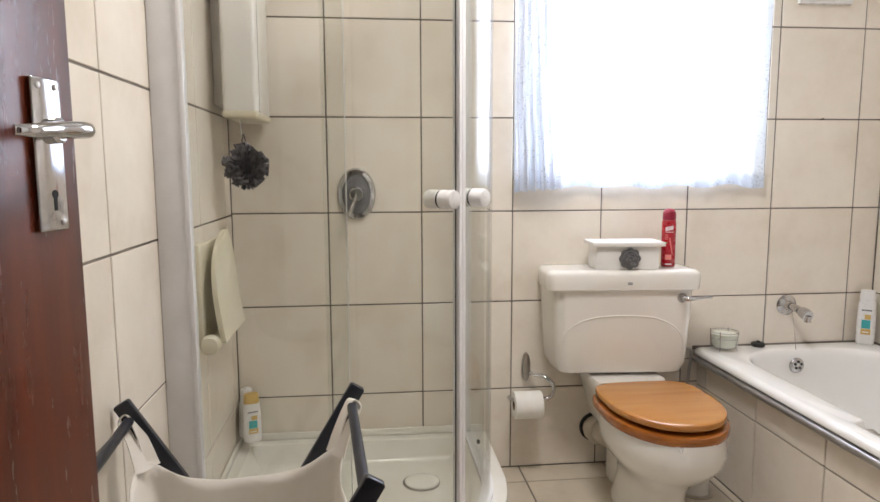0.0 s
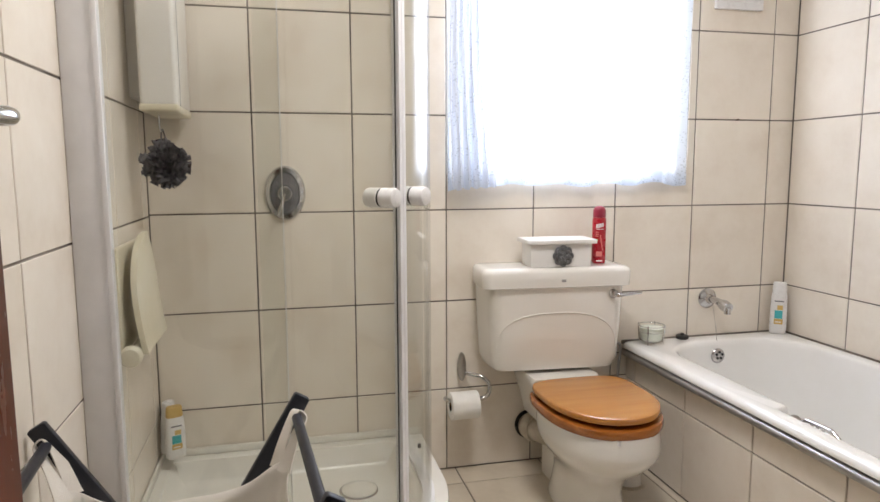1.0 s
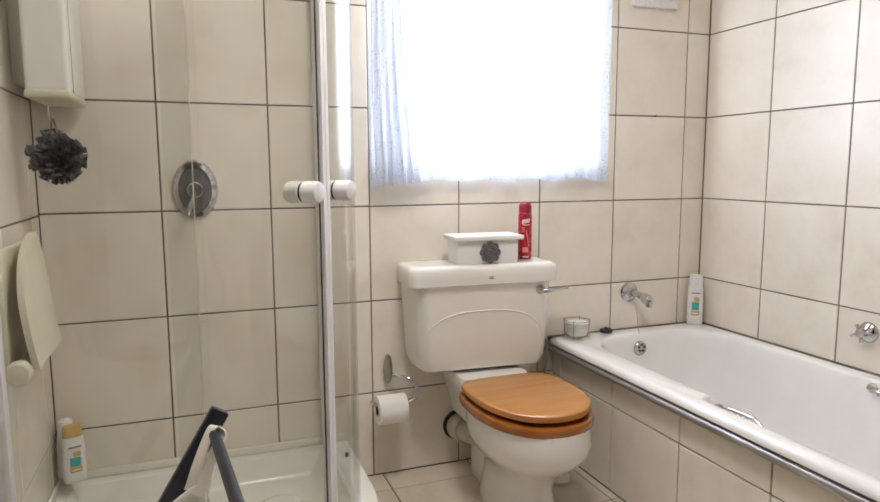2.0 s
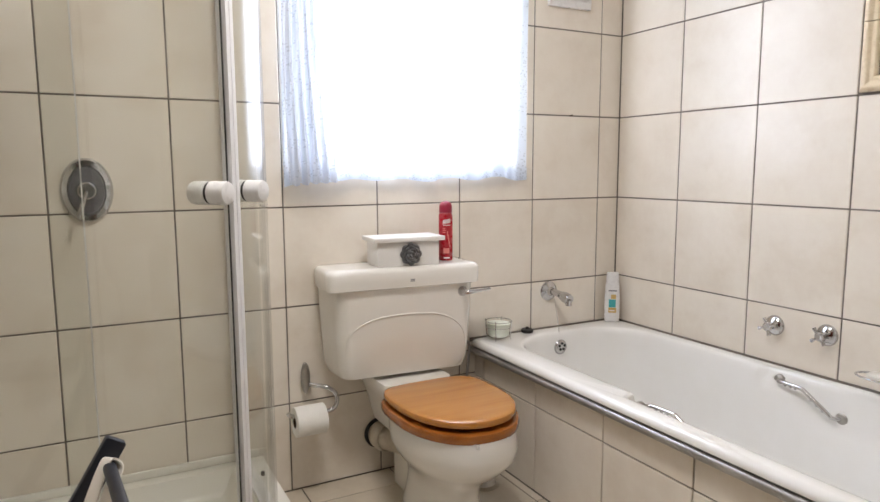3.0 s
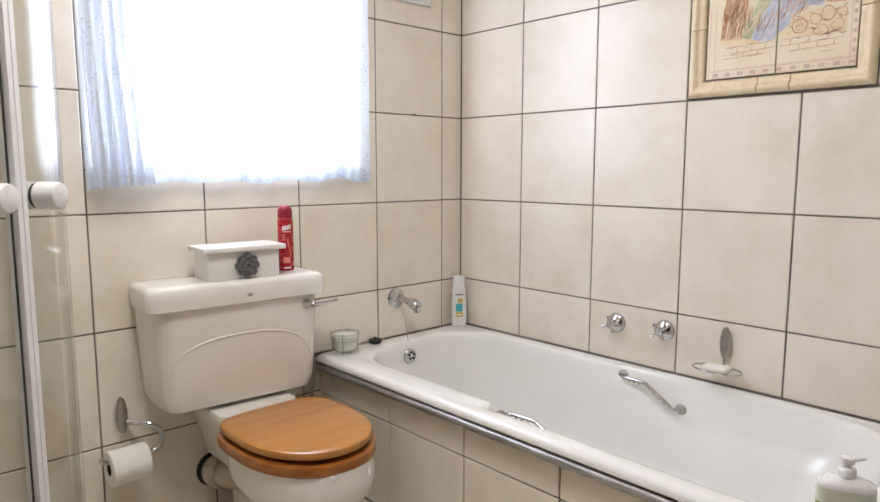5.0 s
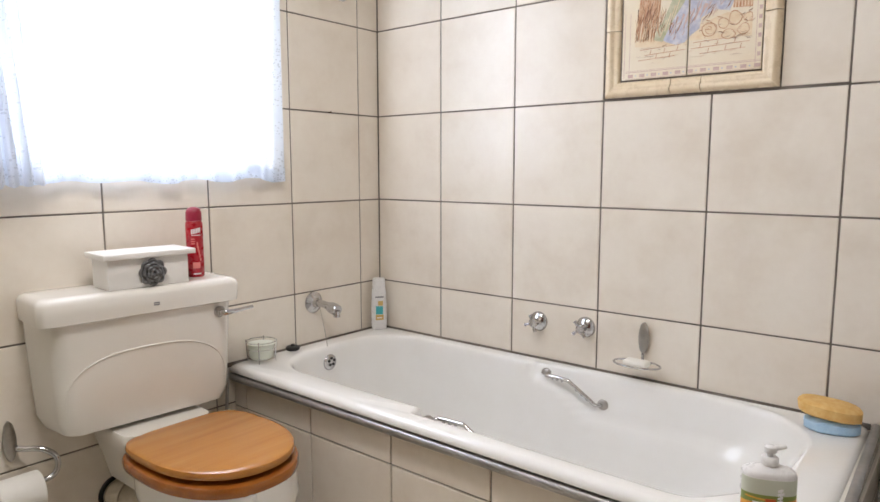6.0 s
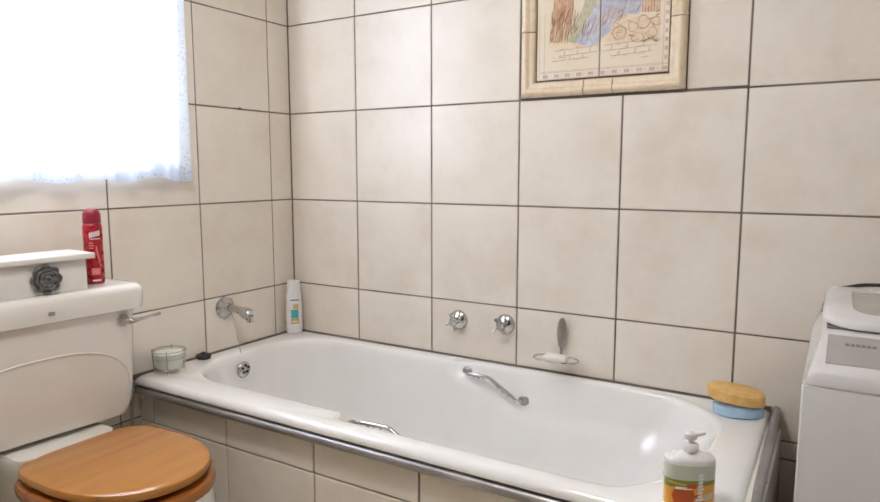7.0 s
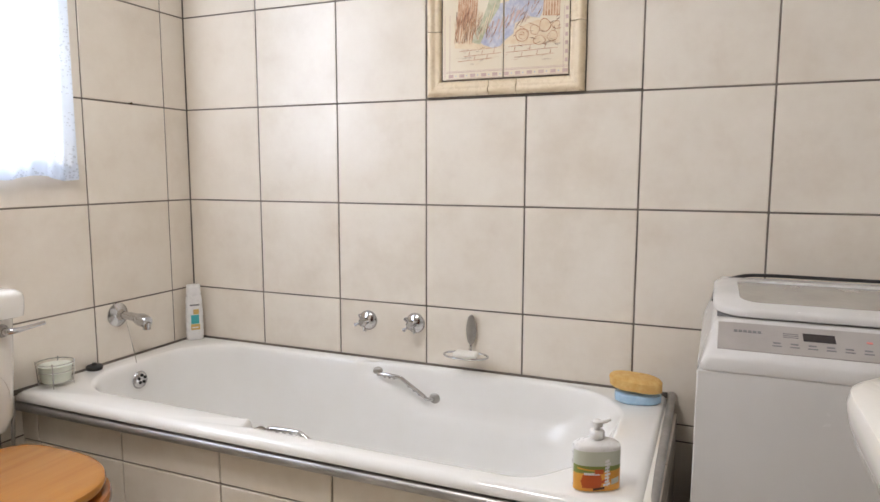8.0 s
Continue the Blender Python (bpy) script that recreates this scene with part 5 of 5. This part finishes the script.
    for p, q in zip(scroll, scroll[1:]):
        shape([p, q, (q[0] + 0.14, q[1] + 0.14), (p[0] + 0.14, p[1] + 0.14)], PAINT_RUST, "scroll", 0.0008)
    rnd = random.Random(11)
    for k in range(26):
        x = 12.5 + rnd.random() * 17.0
        z = 10.2 + max(x - 18, 0) * 0.55 + rnd.random() * 5
        dx, dz_ = rnd.uniform(0.3, 1.8), rnd.uniform(1.2, 4.0)
        shape([(x, z), (x + 0.10, z), (x + dx * 0.6 + 0.14, z + dz_ * 0.6), (x + dx, z + dz_), (x + dx * 0.5, z + dz_ * 0.6)], PAINT_LINE if k % 3 == 0 else PAINT_PINK, "fold_line", 0.0009)
    for k in range(22):
        x = 4.0 + rnd.random() * 8.0
        z = 10.6 + rnd.random() * 6
        shape([(x, z), (x + 0.12, z), (x + rnd.uniform(0.2, 1.4), z + rnd.uniform(1.5, 5))], PAINT_LINE if k % 2 else PAINT_RUST, "fold_line", 0.0009)
    shape([(31.4, 17.0), (36.4, 16.6), (36.6, 26), (31.8, 26)], PAINT_RUST, "post", 0.0003)
    for k in range(6):
        shape([(31.9 + k * 0.8, 17.0), (32.15 + k * 0.8, 17.0), (32.3 + k * 0.8, 26), (32.0 + k * 0.8, 26)], PAINT_SAND, "post_line", 0.0006)
    # brushed strokes: drapery folds, broken paving and shading under the stones
    rnd = random.Random(23)

    def stroke(x, z, dx, dz_, bow, wide, material, lift=0.0011):
        mid = (x + dx / 2 + bow * dz_ * 0.12, z + dz_ / 2 - bow * dx * 0.12)
        shape([(x, z), (mid[0] - wide, mid[1] + wide * 0.4), (x + dx, z + dz_), (mid[0] + wide, mid[1] - wide * 0.4)], material, "brush_stroke", lift)
    for k in range(46):
        x, z = rnd.uniform(3.6, 12.0), rnd.uniform(10.4, 17.5)
        stroke(x, z, rnd.uniform(-0.4, 1.8), rnd.uniform(1.2, 5.0), rnd.uniform(-1, 1), rnd.uniform(0.06, 0.20), (PAINT_RUST, PAINT_LINE, PAINT_SAND)[k % 3])
    for k in range(34):
        x = rnd.uniform(13.0, 30.0)
        z = 10.0 + max(x - 16, 0) * 0.50 + rnd.uniform(0, 5.0)
        stroke(x, z, rnd.uniform(0.2, 2.0), rnd.uniform(1.0, 3.6), rnd.uniform(-1, 1), rnd.uniform(0.05, 0.16), (PAINT_PINK, PAINT_LINE, PAINT_BLUE)[k % 3])
    for k in range(40):
        x, z = rnd.uniform(22.5, 36.0), rnd.uniform(8.6, 16.5)
        stroke(x, z, rnd.uniform(0.6, 2.4), rnd.uniform(-0.9, 0.9), rnd.uniform(-1.5, 1.5), rnd.uniform(0.06, 0.16), (PAINT_RUST, PAINT_LINE)[k % 2])
    for k in range(36):
        x, z = rnd.uniform(4.0, 34.0), rnd.uniform(4.2, 9.4)
        stroke(x, z, rnd.uniform(0.8, 3.4), rnd.uniform(-0.15, 0.25), rnd.uniform(-1, 1), rnd.uniform(0.05, 0.12), (PAINT_RUST, PAINT_SAND, PAINT_LINE)[k % 3])
    for z, a, b in ((8.4, 5.5, 17.5), (6.8, 7.0, 19.0), (5.4, 5.0, 16.0), (8.8, 21.0, 35.5), (7.2, 20.5, 36.0), (5.6, 23.0, 35.0)):
        shape([(a, z), (b, z + 0.5), (b, z + 0.68), (a, z + 0.2)], PAINT_RUST, "paving_line")
    for x, z in ((8.5, 6.9), (12.6, 7.0), (16.4, 7.3), (10.2, 5.5), (14.2, 5.6), (22.8, 7.3), (27.4, 7.5), (32.0, 7.6), (25.0, 5.7), (29.6, 5.9), (33.6, 6.0)):
        shape([(x, z), (x + 0.2, z), (x + 0.5, z + 1.4), (x + 0.3, z + 1.4)], PAINT_RUST, "paving_line")


mural()


# ---- washing machine ----
def washing_machine():
    s = thing("washing_machine", "white top-loading washing machine with a grey console", "washing machine", pose(0, 0.015, 0))
    y0, y1 = -2.385, -1.846
    xf, xb = -0.620, -0.075
    part("body", box(xf, xb, y0, y1, 0.025, 0.7052, 0.004, 3), MACHINE_WHITE, s)
    for x in (xf + 0.05, xb - 0.05):
        for y in (y0 + 0.05, y1 - 0.05):
            part("foot", moved(lathe([(0.022, 0.0), (0.022, 0.02), (0.016, 0.03)], 16), pose(x, y, 0.0)), BLACK_RUBBER, s)
    # top cover: rings from side to side
    prof = [(xf - 0.0005, 0.706), (xf - 0.0005, 0.728), (xf + 0.006, 0.738), (xf + 0.120, 0.783), (xf + 0.128, 0.785), (xb, 0.785), (xb, 0.706)]
    rings = []
    for y, k in ((y1, 0.030), (y1 - 0.004, 0.014), (y1 - 0.012, 0.004), (y1 - 0.024, 0.0), (y0 + 0.024, 0.0), (y0 + 0.012, 0.004), (y0 + 0.004, 0.014), (y0, 0.030)):
        inward = -1 if y > -2.1 else 1
        rings.append([(x + (k * 0.5 if x < xf + 0.01 else 0), y + inward * 0.020 * max(z - 0.73, 0) / 0.055, z - (k if z > 0.71 else 0)) for x, z in prof])
    cover = part("top_cover", loft(rings), MACHINE_WHITE, s)
    part("console", moved(box(-0.047, 0.047, -0.235, 0.235, -0.002, 0.0022, 0.0008, 1), pose(xf + 0.066, (y0 + y1) / 2, 0.7612, 0, -21.4)), PANEL_GREY, s, "grey control panel")
    con = s.children[-1]

    def on_panel(name, u, v, w, h, m, up=0.0028):
        part(name, moved(box(-h / 2, h / 2, -w / 2, w / 2, 0.0, up - 0.0016), pose(xf + 0.066, 0, 0.7612, 0, -21.4) @ pose(v, u, 0.0016)), m, con, smooth=False)
    for k in range(6):
        on_panel("name_bar", -1.913 - k * 0.0085, 0.017, 0.0065, 0.0075, GREY_INK)
    on_panel("display", -2.058, 0.013, 0.054, 0.026, DISPLAY)
    for k in range(7):
        on_panel("button", -1.985 - k * 0.030, -0.014, 0.013, 0.004, GREY_INK)
        on_panel("button_text", -1.985 - k * 0.030, -0.024, 0.016, 0.003, GREY_INK)
    for k in range(3):
        on_panel("lamp_row", -2.01, 0.020 - k * 0.006, 0.026, 0.0015, GREY_INK)
    on_panel("red_mark", -2.14, 0.012, 0.010, 0.006, PINK_INK)
    on_panel("red_mark", -2.20, 0.012, 0.008, 0.006, PINK_INK)
    # lid with a window
    lx0, lx1, ly0, ly1 = xf + 0.124, xb + 0.005 - 0.055, y0 + 0.024, y1 - 0.022

    def lid_ring(i, z):
        return [(x, y, z + 0.012 * ease(lx0, lx0 + 0.12, x)) for x, y in dense((lx1 - lx0) / 2 - i, (ly1 - ly0) / 2 - i, 0.07 - min(i, 0.03), 96, (lx0 + lx1) / 2, (ly0 + ly1) / 2)]
    lid = part("lid", loft([lid_ring(0.004, 0.788), lid_ring(0.0, 0.7902), lid_ring(0.0, 0.7981), lid_ring(0.004, 0.8031), lid_ring(0.014, 0.8060), lid_ring(0.052, 0.8067), lid_ring(0.054, 0.8010)], cap1=False, cap0=False), MACHINE_WHITE, s)
    part("lid_window", loft([lid_ring(0.054, 0.7995), lid_ring(0.054, 0.8017)]), LID_GLASS, lid)
    part("lid_gap", box(lx0 + 0.01, lx1 - 0.01, ly0 + 0.01, ly1 - 0.01, 0.7855, 0.7885), GREY_INK, s, smooth=False)
    part("rear_deck", box(xb - 0.05, xb + 0.003, y0 + 0.035, y1 - 0.035, 0.784, 0.811, 0.010, 3), MACHINE_WHITE, s)
    h = thing("drain_hose", "black hose lying along the back of the washing machine", "hose", pose(0, 0.015, 0))
    part("hose", tube(smooth_path([(-0.33, -1.870, 0.790), (-0.27, -1.871, 0.7985), (-0.18, -1.882, 0.807), (-0.11, -1.92, 0.814), (-0.075, -1.98, 0.8175), (-0.068, -2.15, 0.817), (-0.065, -2.36, 0.8165)], 8), 0.0045, 12), BLACK_RUBBER, h)


LID_GLASS = mottled("smoked_lid_window", (0.34, 0.32, 0.30), (0.40, 0.38, 0.35), 0.10, 12.0, coat=0.5)
washing_machine()


def basin():
    s = thing("wash_basin", "white ceramic pedestal wash basin with a thick rounded rim", "basin")
    cx, cy = -1.245, -2.226
    rings = []
    for hx, hy, r, z, oy in ((0.10, 0.09, 0.08, 0.60, -0.06), (0.16, 0.13, 0.11, 0.66, -0.04), (0.262, 0.188, 0.12, 0.70, -0.01), (0.305, 0.205, 0.11, 0.755, 0.0), (0.316, 0.212, 0.11, 0.78, 0.0), (0.318, 0.2135, 0.11, 0.80, 0.0), (0.314, 0.210, 0.108, 0.812, 0.0),
                             (0.304, 0.20, 0.10, 0.818, 0.0), (0.272, 0.172, 0.10, 0.816, 0.0), (0.258, 0.158, 0.10, 0.800, 0.002), (0.20, 0.135, 0.11, 0.75, 0.006), (0.14, 0.09, 0.08, 0.695, 0.01), (0.03, 0.03, 0.028, 0.685, 0.01)):
        rings.append([(x, max(y, BACK + 0.001), z) for x, y in dense(hx, hy, r, 96, cx, cy + oy)])
    part("bowl", loft(rings), CERAMIC, s)
    part("pedestal", loft([[(x, y, z) for x, y in rounded(hx, hy, 0.05, 6, cx, cy - 0.06)] for hx, hy, z in ((0.10, 0.095, 0.0), (0.095, 0.09, 0.03), (0.075, 0.075, 0.12), (0.07, 0.07, 0.45), (0.095, 0.085, 0.61))]), CERAMIC, s)


basin()


# ---- laundry hamper ----
def hamper():
    s = thing("laundry_hamper", "folding dark-barred laundry hamper with a cream cotton bag", "laundry hamper",
              pose(-2.0, -1.085, 0, 0, 0, 4.5) @ pose(2.0, 1.085, 0))
    xl, xr, yb, yf, zt = -2.408, -2.000, -1.085, -1.490, 0.680
    w = 0.0155

    def flat_bar(x0, z0, x1, z1, y):
        """A flat bar from the floor up to a rounded top."""
        d = Vector((x1 - x0, 0, z1 - z0)).normalized()
        s_ = Vector((d.z, 0, -d.x))
        a, b = Vector((x0, 0, z0)), Vector((x1, 0, z1))
        out = [a + s_ * w, a - s_ * w, b - s_ * w + d * 0.023, b - s_ * (w - 0.003) + d * 0.026, b + s_ * (w - 0.003) + d * 0.026, b + s_ * w + d * 0.023]
        return prism([(p.x, max(p.z, 0.0)) for p in out], y - 0.007, y + 0.007, 0.0015)
    for y, sg in ((yb, 1), (yf, -1)):
        part("leg_bar", flat_bar(xl + 0.012, 0.03, xr, zt, y), NAVY, s)
        part("leg_bar", flat_bar(xr - 0.012, 0.03, xl, zt, y - 0.0155 * sg), NAVY, s)
    for x in (xl, xr):
        part("top_rod", tube([(x, yf, zt - 0.012), (x, yb, zt - 0.012)], 0.0095, 14), NAVY, s)
        part("foot_rod", tube([(x + (0.03 if x < -2.2 else -0.03), yf, 0.07), (x + (0.03 if x < -2.2 else -0.03), yb, 0.07)], 0.010, 12), NAVY, s)
    part("pivot", tube([((xl + xr) / 2, yf - 0.02, 0.355), ((xl + xr) / 2, yb + 0.02, 0.355)], 0.006, 10), NAVY, s)
    # cotton bag hung by loops
    n = 120
    rows = []
    bm = bmesh.new()
    for j in range(19):
        v = j / 18
        row = []
        for i, (x, y) in enumerate(dense(0.182 - 0.06 * v, 0.165, 0.035, n, (xl + xr) / 2, (yb + yf) / 2)):
            u = (x - (xl + xr) / 2) / 0.182
            q = (y - (yb + yf) / 2) / 0.165
            sag = 0.024 * (1 - min(abs(u), 1) ** 2.0) if abs(q) > 0.55 else 0.03 * (1 - q * q)
            corner = min(abs(u), 1) ** 4 * min(abs(q), 1) ** 4
            z = 0.572 - sag + 0.046 * corner * (1 - v) ** 3 - v * 0.40
            f = 0.008 * math.sin(i * 0.55 + 3 * v) * (0.3 + v * (1 - v) * 2) + 0.010 * noise.noise((x * 14, y * 14, v * 3)) + 0.005 * math.sin(30 * v + 7 * abs(u)) * corner ** 0.3 * (1 - v)
            row.append(bm.verts.new((x + f * u, y + f * q, z)))
        rows.append(row)
    for a, b in zip(rows, rows[1:]):
        for i in range(n):
            j = (i + 1) % n
            bm.faces.new((a[i], a[j], b[j], b[i]))
    bm.faces.new(rows[-1])
    bag = part("bag", bm, CLOTH, s, "cream cotton bag")
    mod = bag.modifiers.new("thickness", "SOLIDIFY")
    mod.thickness = 0.002
    for x, sx in ((xl, 1), (xr, -1)):
        for y, sy in ((yb, -1), (yf, 1)):
            loop = [(x + sx * 0.040, y + sy * 0.036, 0.585), (x + sx * 0.030, y + sy * 0.032, 0.622), (x + sx * 0.012, y + sy * 0.022, 0.664), (x, y + sy * 0.018, 0.6815), (x - sx * 0.012, y + sy * 0.020, 0.667),
                    (x + sx * 0.004, y + sy * 0.036, 0.640), (x + sx * 0.018, y + sy * 0.050, 0.612), (x + sx * 0.030, y + sy * 0.060, 0.585)]
            pts = smooth_path(loop, 6)
            rings = []
            for i, p in enumerate(pts):
                d = (pts[min(i + 1, len(pts) - 1)] - pts[max(i - 1, 0)]).normalized()
                side = Vector((0.7 * sx, 0.7, 0)).normalized()
                nn = d.cross(side).normalized()
                hw = 0.0080 + 0.008 * abs(2 * i / (len(pts) - 1) - 1) ** 3
                rings.append([p + side * hw + nn * 0.0014, p - side * hw + nn * 0.0014, p - side * hw - nn * 0.0014, p + side * hw - nn * 0.0014])
            part("hanging_loop", loft(rings), CLOTH, s)


hamper()


# ---- door ----
def door():
    HINGE, FREE = Vector((-2.415, -2.405, 0)), Vector((-2.262, -1.628, 0))
    d = FREE - HINGE
    length = d.length
    ang = math.degrees(math.atan2(d.y, d.x))
    s = thing("door_1", "open mahogany door with a worn chrome lever handle", "door", pose(HINGE.x, HINGE.y, 0, 0, 0, ang), kind="structure")
    # local x runs from hinge to free edge, -y faces the room
    part("leaf", box(0.0, length, 0.0, 0.038, 0.012, 2.03, 0.002), MAHOGANY, s)
    hx = length - 0.046
    plate = part("handle_plate", box(hx - 0.021, hx + 0.021, -0.005, 0.0, 1.068, 1.216, 0.0022, 3), CHROME, s, "worn chrome lever plate")
    for dx, z in ((-0.012, 1.208), (0.012, 1.208), (0.012, 1.076)):
        part("screw", moved(lathe([(0.0032, 0.0), (0.0032, 0.0008), (0.002, 0.0012)], 12), pose(hx + dx, -0.005, z, 90)), SATIN, plate)
    part("keyhole", moved(lathe([(0.0042, 0.0), (0.0042, 0.0006)], 14), pose(hx + 0.002, -0.005, 1.104, 90)), DARK_GAP, plate)
    part("keyhole", box(hx + 0.0, hx + 0.004, -0.0056, -0.005, 1.088, 1.103), DARK_GAP, plate, smooth=False)
    lev = [(hx + 0.006, -0.004, 1.166), (hx + 0.006, -0.026, 1.166), (hx + 0.006, -0.039, 1.166), (hx - 0.010, -0.043, 1.166), (hx - 0.045, -0.043, 1.164), (hx - 0.080, -0.046, 1.161), (hx - 0.092, -0.039, 1.161)]
    part("lever", tube(smooth_path(lev, 7), lambda t: 0.0080 - 0.0025 * ease(0.4, 1, t), 16), CHROME, plate, "worn chrome lever")
    part("lever_collar", moved(lathe([(0.013, 0.0), (0.013, 0.007), (0.010, 0.010)], 20), pose(hx + 0.006, -0.005, 1.166, 90)), CHROME, plate)
    for z in (0.25, 1.78):
        part("hinge", tube([(-0.004, 0.02, z), (-0.004, 0.02, z + 0.09)], 0.006, 10), SATIN, s)
    f = thing("door_frame", "painted door frame in the opening", "door frame", kind="structure")
    part("jamb", box(-2.405, -2.375, BACK - 0.118, BACK - 0.04, 0.0, 2.04, 0.003), MAHOGANY, f)
    part("jamb", box(-1.63, -1.60, BACK - 0.118, BACK - 0.002, 0.0, 2.04, 0.003), MAHOGANY, f)
    part("head", box(-2.405, -1.60, BACK - 0.118, BACK - 0.002, 2.0401 - 0.03, 2.04, 0.003), MAHOGANY, f)


door()
